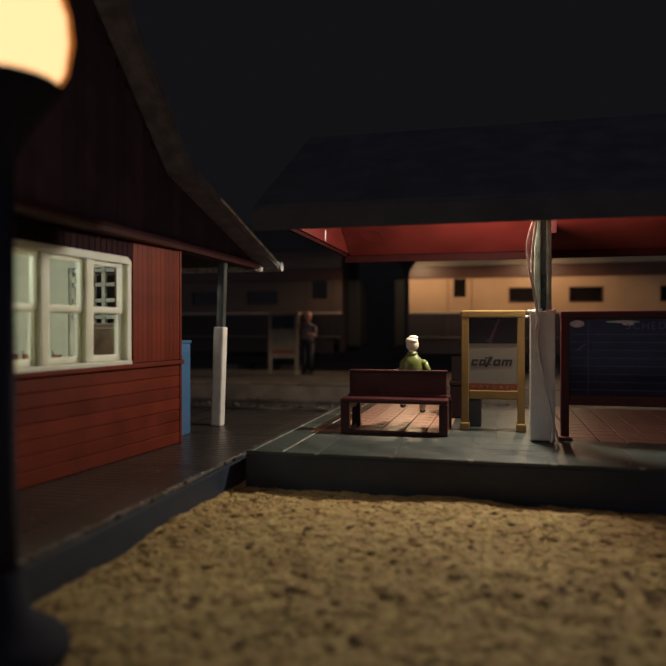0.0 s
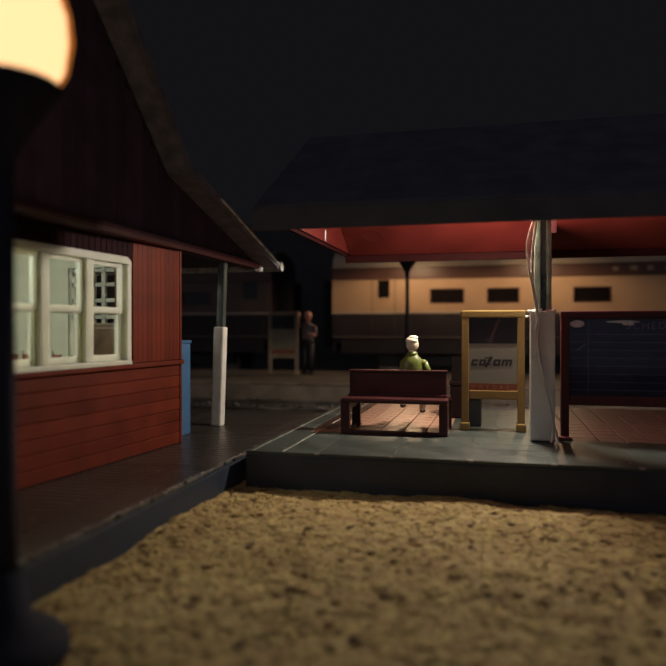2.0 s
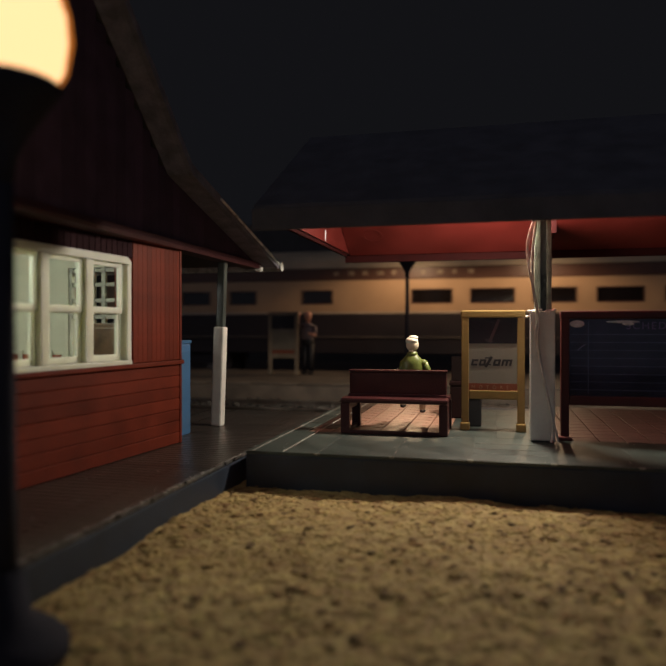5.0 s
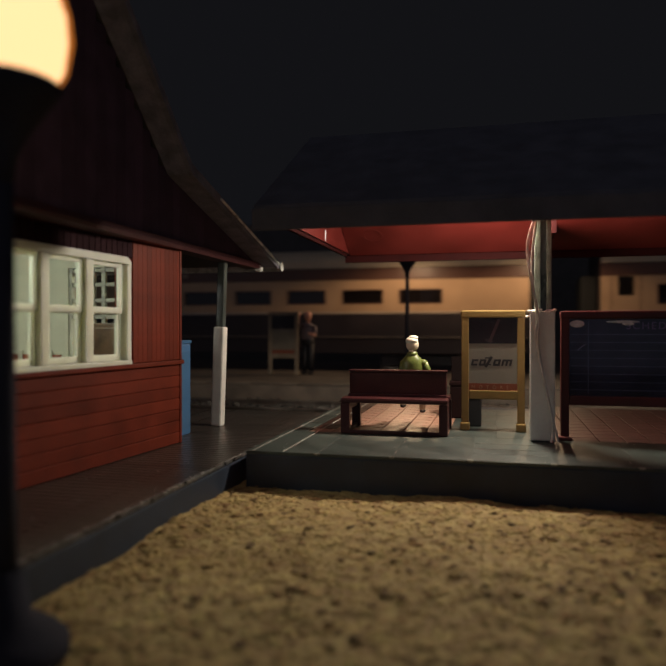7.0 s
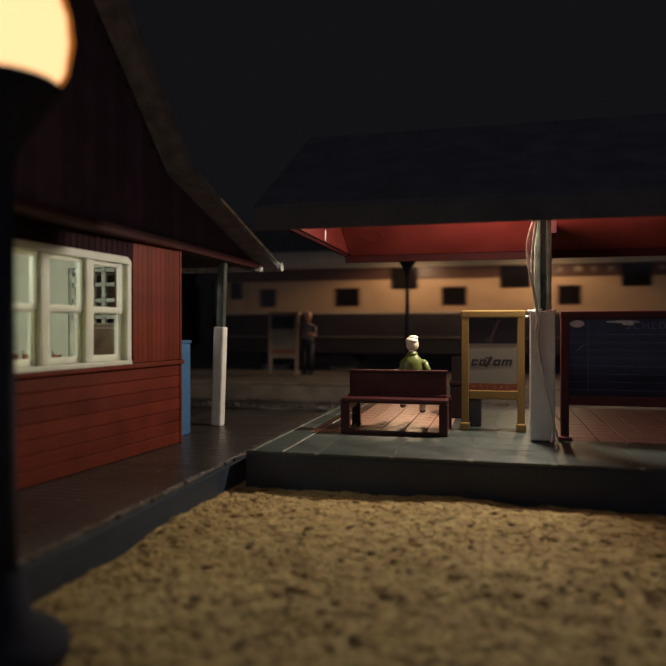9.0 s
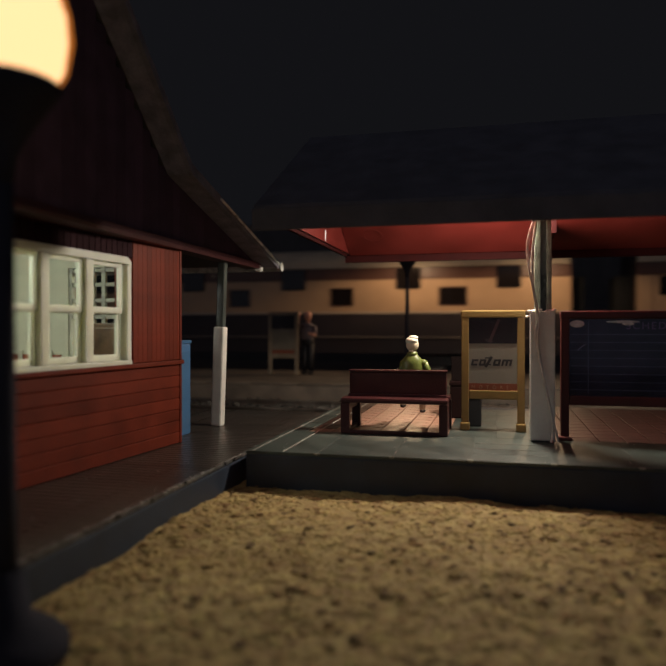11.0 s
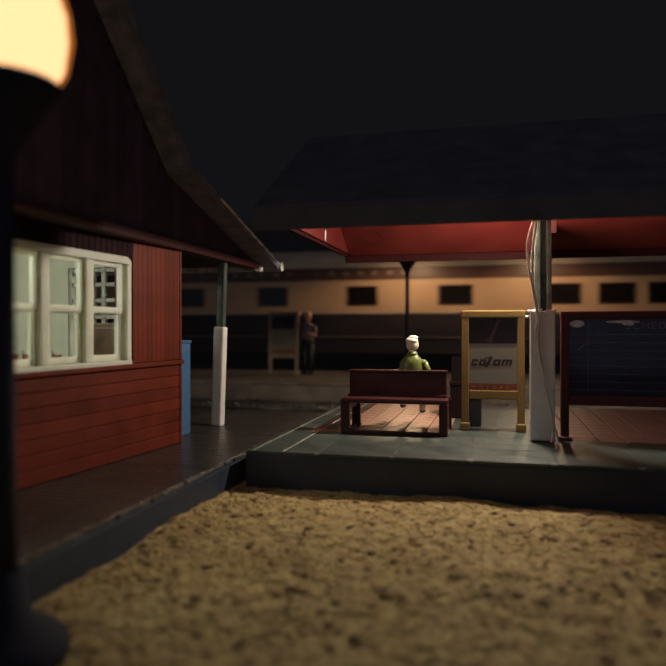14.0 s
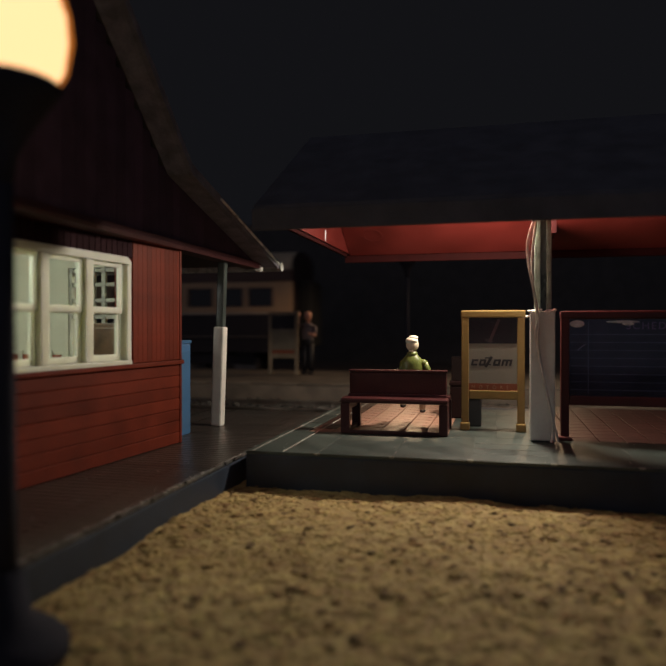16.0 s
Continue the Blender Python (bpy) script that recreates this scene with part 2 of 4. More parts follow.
def again(ob, at):
    """Another piece on the same mesh and under the same parent."""
    twin = new(ob.name.split(".")[0], ob.data)
    twin.parent = ob.parent
    twin.matrix_basis = at
    return twin


def thing(name, at, label, category, group="", kind=""):
    ob = new(name)
    ob.empty_display_size = 0.002
    ob.matrix_basis = at
    return tagged(ob, label, category, group, kind)


def single(name, bm, mats, at, label, category, group="", kind=""):
    mats = mats if isinstance(mats, tuple) else (mats,)
    ob = new(name, mesh_of(name, bm, *mats))
    ob.matrix_basis = at
    return tagged(ob, label, category, group, kind)


def lettering(name, words, size, mat, parent, at, spacing=1.0, label=""):
    cu = bpy.data.curves.new(name, "FONT")
    cu.body, cu.size, cu.extrude, cu.space_character = words, size * S, 0.004 * S, spacing
    tmp = bpy.data.objects.new(name, cu)
    scene.collection.objects.link(tmp)
    bpy.context.view_layer.update()
    me = bpy.data.meshes.new_from_object(tmp.evaluated_get(bpy.context.evaluated_depsgraph_get()))
    bpy.data.objects.remove(tmp)
    me.materials.clear()
    me.materials.append(mat)
    ob = new(name, me)
    ob.parent = parent
    ob.matrix_basis = at
    return tagged(ob, label)


def holes(bm, a, b, z0, z1, cuts, y0, y1):
    """A wall from a to b and z0 to z1 with rectangular openings."""
    xs = sorted({a, b, *[c[0] for c in cuts], *[c[1] for c in cuts]})
    for p, q in zip(xs, xs[1:]):
        mid = (p + q) / 2
        spans = sorted((c[2], c[3]) for c in cuts if c[0] < mid < c[1])
        z = z0
        for lo, hi in spans:
            if lo > z:
                box(bm, p, y0, z, q, y1, lo)
            z = hi
        if z1 > z:
            box(bm, p, y0, z, q, y1, z1)
    bmesh.ops.remove_doubles(bm, verts=bm.verts[:], dist=0.0005)


O = Matrix.Identity(4)


# ---- ground ----
def ground_height(x, y):
    z = -0.42 + 0.05 * noise.noise((x * 1.1, y * 1.1, 0)) + 0.028 * noise.noise((x * 5, y * 5, 3))
    return z - 0.024 * min(max(x + 0.2, 0.0), 2.6) * min(max(y - 4.5, 0.0), 1.0)


def build_ground():
    bm = bmesh.new()
    # one sheet: fine in front of the platform, coarse out to the horizon
    xs = [-122, -60, -30, -12] + [-6 + 0.12 * i for i in range(92)] + [12, 30, 60, 88]
    ys = [-14, -10, -6, -2] + [1.0 + 0.1 * i for i in range(68)] + [12, 16, 21.5, 26, 30, 34, 38]
    grid = []
    for y in ys:
        row = []
        for x in xs:
            near = 1.0 < y < 7.8 and -6 < x < 5
            z = -0.42
            if near:
                z = ground_height(x, y)
            elif y > 8:
                z = -0.5
            row.append(bm.verts.new((x, y, z)))
        grid.append(row)
    for a, b in zip(grid, grid[1:]):
        for i in range(len(xs) - 1):
            bm.faces.new((a[i], a[i + 1], b[i + 1], b[i])).smooth = True
    single("ground", bm, GROUND, O, "tan scatter-covered model railway ground", "ground", kind="structure")


def chunk_mesh(name, places, mat, lo, hi, flat, label, category):
    """Many small irregular grains in one object."""
    rng = random.Random(7)
    base = bmesh.new()
    bmesh.ops.create_icosphere(base, subdivisions=1, radius=1)
    vs = [v.co.copy() for v in base.verts]
    base.verts.index_update()
    fs = [tuple(v.index for v in f.verts) for f in base.faces]
    base.free()
    verts, faces = [], []
    for x, y, z in places:
        r = rng.uniform(lo, hi)
        turn = Euler((rng.uniform(0, 6), rng.uniform(0, 6), rng.uniform(0, 6))).to_matrix()
        sx, sy, sz = rng.uniform(0.7, 1.3), rng.uniform(0.7, 1.3), rng.uniform(0.5, 1)
        k = len(verts)
        for v in vs:
            p = turn @ Vector((v.x * sx, v.y * sy, v.z * sz)) * r * rng.uniform(0.75, 1.2)
            verts.append(((x + p.x) * S, (y + p.y) * S, (z + p.z * flat) * S))
        faces += [tuple(i + k for i in f) for f in fs]
    me = bpy.data.meshes.new(name)
    me.from_pydata(verts, [], faces)
    me.materials.append(mat)
    tagged(new(name, me), label, category, kind="stuff")


build_ground()
rng = random.Random(3)
spots = []
while len(spots) < 16000:
    x, y = rng.uniform(-3.0, 3.4), rng.uniform(2.4, 7.35)
    if noise.noise((x * 2.3, y * 2.3, 9)) + rng.uniform(-0.5, 0.5) < -0.25:
        continue
    spots.append((x, y, ground_height(x, y)))
chunk_mesh("ground_scatter", spots, GRAIN, 0.018, 0.05, 0.26, "loose tan and brown scatter grains on the ground", "scatter")


dark_spots = []
while len(dark_spots) < 650:
    x, y = rng.uniform(-3.0, 3.4), rng.uniform(2.4, 7.3)
    if noise.noise((x * 1.7, y * 1.7, 4)) + rng.uniform(-0.5, 0.5) < 0.05:
        continue
    dark_spots.append((x, y, ground_height(x, y) + 0.014))
DARK_GRAIN = material("dark_brown_grain", (0.24, 0.145, 0.056), 0.95, vary=0.5, island=True)
chunk_mesh("dark_scatter", dark_spots, DARK_GRAIN, 0.014, 0.05, 0.25, "dark brown scatter crumbs among the tan ground cover", "scatter")


# ---- left deck and right platform ----
def build_deck():
    deck = single("platform_1", one_box(-9, -4, -0.45, -2.95, 11.8, -0.14, 0.02), CURB, O,
                  "dark low station deck under the red building", "platform", kind="structure")
    first = None
    y = 3.0
    while y < 11.7:
        if first is None:
            first = part("plank", one_box(-9, 0.006, -0.14, -2.955, 0.114, -0.1, 0.008), DECK, deck, at=P(0, y, 0))
        else:
            again(first, P(0, y, 0))
        y += 0.12
    # mottled pale strip: glints of the plank ends put into colour
    part("edge_trim", one_box(-2.968, 2.4, -0.125, -2.938, 11.78, -0.094, 0.006), EDGE_GLINT, deck)
    return deck


def build_platform():
    plat = single("platform_2", one_box(-2.8, 7.3, -0.46, 14, 12.6, -0.035, 0.02), CURB, O,
                  "grey-green paved model station platform with dark edge", "platform", kind="structure")
    # front border slabs, two rows
    slab = part("paving_slab", one_box(0.001, 0.001, -0.035, 0.839, 1.58, 0.0, 0.003), SLAB, plat, at=P(-2.8, 7.3, 0))
    for i in range(1, 13):
        again(slab, P(-2.8 + 0.84 * i, 7.3, 0))
    edge = part("edge_slab", one_box(0.006, 0.006, -0.035, 0.29, 0.784, 0.001, 0.012), SLAB, plat, at=P(-2.8, 8.9, 0))
    for i in range(1, 5):
        again(edge, P(-2.8, 8.9 + 0.79 * i, 0))
    for x in (-2.73, -2.37):
        part("joint_rib", one_box(x, 7.32, -0.01, x + 0.014, 12.55, 0.006, 0.003), RIB, plat)
    for y in (7.72, 8.02, 8.4):
        part("joint_rib", one_box(-0.27, y, -0.01, 0.55, y + 0.012, 0.005, 0.003), RIB, plat)
    seam = part("joint_rib", one_box(-0.006, 0.012, -0.01, 0.006, 1.57, 0.004, 0.002), SEAM, plat, at=P(-1.96, 7.3, 0))
    # front-edge bumps at the joints, with their glint put into the pale colour
    glint_bump = part("edge_chip", one_box(-0.03, -0.004, -0.012, 0.03, 0.02, 0.006, 0.004), RIB, plat, at=P(-1.96, 7.3, 0))
    for i in range(2, 12):
        again(seam, P(-2.8 + 0.84 * i, 7.3, 0))
        again(glint_bump, P(-2.8 + 0.84 * i, 7.3, 0))
    tile = part("tile", one_box(0.006, 0.006, -0.035, 0.304, 0.304, -0.004, 0.006), TILE, plat, at=P(-2.5, 8.89, 0))
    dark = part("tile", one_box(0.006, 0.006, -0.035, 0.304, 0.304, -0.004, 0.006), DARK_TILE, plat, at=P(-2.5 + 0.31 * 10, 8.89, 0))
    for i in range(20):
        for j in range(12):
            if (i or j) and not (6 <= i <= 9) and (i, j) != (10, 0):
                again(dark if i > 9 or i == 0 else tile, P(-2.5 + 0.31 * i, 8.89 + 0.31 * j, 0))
    pad = part("paving_slab", one_box(0.002, 0.002, -0.035, 0.618, 0.773, -0.001, 0.004), SLAB, plat, at=P(-0.64, 8.89, 0))
    for i, j in ((1, 0), (0, 1), (1, 1), (0, 2), (1, 2), (0, 3), (1, 3)):
        again(pad, P(-0.64 + 0.62 * i, 8.89 + 0.775 * j, 0))
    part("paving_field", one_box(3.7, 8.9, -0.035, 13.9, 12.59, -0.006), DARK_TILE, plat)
    return plat


build_deck()
build_platform()
dust_rng = random.Random(21)
dust = [(dust_rng.uniform(-4.0, -2.96), dust_rng.uniform(3.2, 11.6), -0.097) for i in range(110)]
# this row is no dust: pale specks in place of glints on the deck edge
dust += [(-2.953 + dust_rng.gauss(0, 0.012), 3.2 + 8.4 * dust_rng.random() ** 1.6, -0.09) for i in range(700)]
dust += [(dust_rng.uniform(-2.78, 3.0), dust_rng.uniform(7.32, 8.85), 0.003) for i in range(40)]
DUST_AND_GLINTS = material("pale_dust", (0.75, 0.74, 0.7), 0.4, vary=0.6, island=True)
chunk_mesh("dust", dust, DUST_AND_GLINTS, 0.002, 0.009, 0.7, "pale dust specks on the deck and painted glint specks along its edge", "dust")


# ---- far platform and tracks ----
far = single("platform_3", one_box(-60, 15.95, -0.48, 60, 21.2, 0.0, 0.03), FAR_SLAB, O,
             "dim grey far platform across the track", "platform", kind="structure")
flag = part("edge_slab", one_box(0.01, 0.0, 0.0, 1.19, 0.55, 0.05, 0.015), FAR_SLAB, far, at=P(-18, 15.93, 0))
for i in range(1, 26):
    again(flag, P(-18 + 1.2 * i, 15.93, 0))
part("paving_field", one_box(-18, 16.49, 0.0, 13.2, 21.15, 0.045), FAR_SLAB, far)


def build_track(number, y, z):
    tr = thing("track_%d" % number, P(0, y, z), "model railway track with steel rails on dark sleepers", "track", kind="structure")
    for side in (-0.72, 0.72):
        bm = extrude(bmesh.new(), [(side - 0.07, 0), (side + 0.07, 0), (side + 0.07, 0.03), (side + 0.02, 0.05), (side + 0.02, 0.11),
                                   (side + 0.04, 0.13), (side + 0.04, 0.17), (side - 0.04, 0.17), (side - 0.04, 0.13),
                                   (side - 0.02, 0.11), (side - 0.02, 0.05), (side - 0.07, 0.03)], "x", -121, 87)
        part("rail", bm, STEEL, tr)
    sl = part("sleeper", one_box(-0.13, -1.25, -0.1, 0.13, 1.25, 0.0, 0.02), SLEEPER, tr, at=P(-20, 0, 0))
    for i in range(1, 70):
        again(sl, P(-20 + 0.62 * i, 0, 0))


# dark sheet added so the ground past the far platform stays black
single("track_bed", one_box(-121, 21.25, -0.6, 87, 37, -0.46, 0.02), SLEEPER, O, "dark bed of the through track", "track bed", kind="structure")
single("backdrop_wall", one_box(-119, 37.2, -0.6, 85, 37.6, 7.4, 0.02), ROOF_DARK, O, "plain dark wall behind the tracks", "wall", kind="structure")
build_track(1, 14.0, -0.4)
build_track(2, 24.0, -0.45)
stones = [(rng.uniform(-9, 1), rng.uniform(11.95, 15.85), -0.48 + rng.uniform(0, 0.12)) for i in range(3500)]
chunk_mesh("ballast", stones, BALLAST, 0.05, 0.12, 0.8, "grey stone ballast between the platforms", "ballast")


# ---- station building ----
ROOF_LINE = [(11.28, 2.55), (7.83, 3.44), (6.8, 4.36), (4.6, 6.3), (2.4, 4.36), (1.4, 3.44), (-2.3, 2.50)]
WX = -4.05  # the wall that faces the platform
SKEW = P(WX, 8.15, 0) @ pose(0, 0, 0, 0, 0, -5) @ P(-WX, -8.15, 0)  # the walls stand a little askew under the roof


def build_station():
    st = thing("station_building", P(WX, 8.15, -0.1), "dark red boarded model station house with lit cream window", "building")
    back = P(-WX, -8.15, 0.1)

    def add(name, bm, mats, label=""):
        return part(name, bm, mats, st, label, at=back)

    def add_wall(name, bm, mats, label=""):
        return part(name, bm, mats, st, label, at=back @ SKEW)

    # wall with the window opening, 0.16 thick
    bm = bmesh.new()
    wy0, wy1, wz0, wz1 = 4.415, 7.02, 1.0, 2.16
    box(bm, WX - 0.16, 1.05, -0.1, WX - 0.012, 8.14, wz0)
    box(bm, WX - 0.16, 1.05, wz1, WX - 0.012, 8.14, 2.5)
    box(bm, WX - 0.16, wy1, wz0, WX - 0.012, 8.14, wz1)
    box(bm, WX - 0.16, 1.05, wz0, WX - 0.012, wy0, wz1)
    add_wall("wall", bm, RED_BOARD)
    # rear, front and far walls of the room
    gap = [(-5.6, -4.72, 0.95, 2.2)]
    bm = bmesh.new()
    holes(bm, -9.0, WX - 0.17, -0.1, 2.5, gap, 7.99, 8.14)
    add_wall("end_wall", bm, RED_BOARD)
    add_wall("end_wall", one_box(-9.0, 1.05, -0.1, WX - 0.17, 1.2, 2.5), RED_BOARD)
    bm = bmesh.new()
    box(bm, -8.0, 1.21, -0.1, -7.85, 7.98, 2.5)
    add_wall("back_wall", bm, ROOM_WALL)
    bm = bmesh.new()
    holes(bm, -7.84, WX - 0.18, -0.05, 2.5, gap, 7.9, 7.985)
    add_wall("room_lining", bm, ROOM_WALL)
    add_wall("room_lining", one_box(-7.84, 1.21, -0.05, WX - 0.18, 1.26, 2.5), ROOM_WALL)
    add_wall("wainscot", one_box(-7.84, 7.87, -0.05, -5.7, 7.895, 1.04, 0.008), WOOD_RED)
    for x in (-7.4, -6.9, -6.4, -5.9):
        add_wall("wainscot_post", one_box(x, 7.845, -0.05, x + 0.07, 7.869, 1.1, 0.008), CREAM_WIN)
    # the window in the rear end wall, with crossbars
    bm = bmesh.new()
    for x in (-5.6, -5.25, -5.08, -4.78):
        box(bm, x, 7.92, 0.95, x + 0.055, 7.97, 2.2)
    for z in (0.95, 1.52, 1.74, 1.95, 2.14):
        box(bm, -5.6, 7.93, z, -4.72, 7.96, z + 0.05)
    add_wall("rear_window", bm, CREAM_WIN)
    add_wall("room_floor", one_box(-7.84, 1.27, -0.09, WX - 0.17, 7.89, -0.04), ROOM_FLOOR)
    add_wall("room_ceiling", one_box(-8.0, 1.2, 2.505, WX - 0.02, 8.0, 2.56), ROOM_WALL)
    # lower clapboards
    n = 7
    h = (0.93 + 0.1) / n
    for i in range(n):
        z0 = -0.1 + i * h
        bm = extrude(bmesh.new(), [(WX - 0.012, z0), (WX - 0.002, z0 + 0.001), (WX + 0.008, z0 + 0.01), (WX + 0.008, z0 + h - 0.01), (WX - 0.002, z0 + h - 0.001), (WX - 0.012, z0 + h)],
                     "y", 1.05, 8.15)
        add_wall("clapboard", bm, RED_BOARD)
    # vertical boards
    bm = one_box(0, 0, 0, 0.02, 0.092, 1.42, 0.005)
    board = part("wall_board", bm, RED_BOARD, st, at=back @ SKEW @ P(WX - 0.012, 7.14, 0.99))
    y = 7.2358
    while y < 8.1:
        again(board, back @ SKEW @ P(WX - 0.012, y, 0.99))
        y += 0.0958
    # boards over the window: the overhang's shade is put into a darker colour
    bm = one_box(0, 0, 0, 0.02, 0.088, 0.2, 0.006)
    over = part("frieze_board", bm, SHADE_BOARD, st, at=back @ SKEW @ P(WX - 0.012, 7.04, 2.21))
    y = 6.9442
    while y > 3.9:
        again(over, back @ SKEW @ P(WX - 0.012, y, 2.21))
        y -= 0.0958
    add_wall("corner_board", one_box(WX - 0.16, 8.145, -0.1, WX + 0.02, 8.19, 2.41, 0.01), RED_BOARD)
    add_wall("dado_rail", one_box(WX - 0.012, 1.05, 0.93, WX + 0.05, 8.2, 0.985, 0.012), RED_BOARD)
    # belt beam that runs on over the porch to the eave
    add("belt_beam", extrude(bmesh.new(), [(WX - 0.14, 2.41), (WX + 0.09, 2.41), (WX + 0.11, 2.45), (WX + 0.07, 2.52), (WX - 0.14, 2.52)],
                             "y", -1.8, 11.05), BELT)
    # gable boards above the belt
    y = -1.7
    while y < 11.0:
        def top(yy):
            pts = sorted(ROOF_LINE)
            for (a, za), (b, zb) in zip(pts, pts[1:]):
                if a <= yy <= b:
                    return za + (zb - za) * (yy - a) / (b - a) - 0.06
            return 2.5
        zt = min(top(y), top(y + 0.19))
        if zt > 2.54:
            add("gable_board", one_box(WX - 0.1, y, 2.52, WX + 0.0, y + 0.188, zt, 0.004), GABLE)
        y += 0.19
    # roof shell with an overhang past the gable
    pts = ROOF_LINE
    low = [(a, b - 0.09) for a, b in reversed(pts)]
    add("roof", extrude(bmesh.new(), pts + low, "x", -9.3, -3.765), ROOF_DARK)
    bm = bmesh.new()
    rim = [(a, b + 0.0) for a, b in pts]
    extrude(bm, rim + [(a, b - 0.13) for a, b in reversed(pts)], "x", -3.76, -3.7)
    add("bargeboard", bm, RAKE)
    bm = bmesh.new()
    extrude(bm, [(a, b - 0.094) for a, b in pts] + [(a, b - 0.115) for a, b in reversed(pts)], "x", WX + 0.01, -3.765)
    add("soffit", bm, RAKE)
    # pale tube that carries the rake's highlight as colour, and gutter at the rear eave
    bm = bmesh.new()
    tube(bm, [(-3.692, 8.7, 3.165), (-3.692, 11.25, 2.51)], 0.018)
    add("rim_strip", bm, GUTTER_GLINT)
    bm = bmesh.new()
    tube(bm, [(-9.2, 11.3, 2.47), (-3.66, 11.3, 2.47)], 0.085, 14)
    add("gutter", bm, GUTTER_GLINT)
    bm = bmesh.new()
    tube(bm, [(WX + 0.05, 10.98, 2.44), (WX + 0.05, 11.12, 2.43)], 0.06, 10)
    add("beam_end", bm, GUTTER_GLINT)
    # porch posts
    for px, py in ((-4.2, 9.75), (-8.6, 9.75)):
        lean = back @ P(px, py, -0.1) @ pose(0, 0, 0, 0, 2.0) @ P(-px, -py, 0.1)
        post = part("porch_post", one_box(px - 0.06, py - 0.06, 1.42, px + 0.06, py + 0.06, 2.44, 0.015), DARK_POST, st, at=lean)
        bm = one_box(px - 0.085, py - 0.085, -0.1, px + 0.085, py + 0.085, 1.42, 0.025)
        part("post_sleeve", bm, WHITE, post, "white painted lower sleeve")
    return st


def build_window():
    w = thing("window_1", SKEW @ P(WX, 7.08, 0.95), "cream framed sash window lit from inside", "window", kind="structure")
    back = P(-WX, -7.08, -0.95)
    y0, y1, z0, z1 = 4.415, 7.02, 1.0, 2.16
    x0, x1 = WX - 0.1, WX + 0.035
    bm = bmesh.new()
    box(bm, x0, y0 - 0.06, z0 - 0.04, x1 + 0.012, y1 + 0.055, z0 + 0.03, 0.012)
    part("window_sill", bm, CREAM_WIN, w, at=back)
    bm = extrude(bmesh.new(), [(y0 - 0.05, z1 - 0.03), (y1 - 0.0, z1 - 0.03), (y1 + 0.05, z1 - 0.06), (y1 + 0.05, z1 + 0.0), (y1 - 0.02, z1 + 0.05),
                               (y0 - 0.05, z1 + 0.05)], "x", x0, x1)
    part("window_head", bm, CREAM_WIN, w, at=back)
    for yy in (y0 - 0.04, y1 - 0.02):
        part("jamb", one_box(x0, yy, z0 + 0.03, x1, yy + 0.07, z1 - 0.04, 0.008), CREAM_WIN, w, at=back)
    edges = [4.415, 5.09, 5.706, 6.36, 7.02]
    for yy in edges[1:-1]:
        part("mullion", one_box(x0 - 0.02, yy - 0.055, z0 + 0.03, x1 - 0.01, yy + 0.055, z1 - 0.03, 0.01), CREAM_WIN, w, at=back)
    for a, b in zip(edges, edges[1:]):
        for lo, hi, dx in ((z0 + 0.03, 1.6, 0.0), (1.56, z1 - 0.03, 0.03)):
            c, d = a + 0.05, b - 0.05
            bm = bmesh.new()
            fx0, fx1 = WX - 0.09 + dx, WX - 0.05 + dx
            for yy in (c, d - 0.055):
                box(bm, fx0, yy, lo, fx1, yy + 0.055, hi, 0.006)
            box(bm, fx0, c + 0.056, lo, fx1, d - 0.056, lo + 0.07, 0.006)
            box(bm, fx0, c + 0.056, hi - 0.05, fx1, d - 0.056, hi, 0.006)
            sash = part("sash", bm, CREAM_WIN, w, at=back)
            pane = part("pane", one_box(fx0 + 0.015, c + 0.05, lo + 0.06, fx0 + 0.02, d - 0.05, hi - 0.04), PANE, sash)
            pane.visible_shadow = False


build_station()
build_window()


def build_room():
    s = thing("waiting_bench", SKEW @ P(-6.4, 5.6, -0.04), "reddish wooden bench inside the lit waiting room", "bench")
    part("seat", one_box(-0.25, -1.3, 0.42, 0.25, 1.3, 0.5, 0.02), WOOD_RED, s)
    part("backrest", one_box(-0.28, -1.3, 0.5, -0.2, 1.3, 1.22, 0.02), WOOD_RED, s)
    for y in (-1.2, 1.2):
        part("leg", one_box(-0.22, y - 0.05, 0, 0.22, y + 0.05, 0.42, 0.01), WOOD_RED, s)
    f = thing("floor_cabinet", SKEW @ P(-4.54, 7.5, -0.04), "tall brown cabinet behind the station window", "cabinet")
    part("body", one_box(-0.22, -0.25, 0, 0.22, 0.3, 1.5, 0.02), WOOD_BROWN, f)
    part("door", one_box(-0.19, -0.28, 0.08, 0.19, -0.252, 1.44, 0.01), WOOD_BROWN, f)


build_room()

# blue cabinet at the corner of the station
cab = thing("blue_cabinet", P(-4.45, 8.72, -0.1), "plain blue upright cabinet beside the station corner", "cabinet")
part("body", one_box(-0.2, -0.2, 0.0, 0.2, 0.2, 1.28, 0.025), BLUE, cab)
part("lid", one_box(-0.21, -0.21, 1.28, 0.21, 0.21, 1.33, 0.015), BLUE, cab)
part("front_panel", one_box(0.2, -0.16, 0.1, 0.212, 0.16, 1.18, 0.005), BLUE, cab)


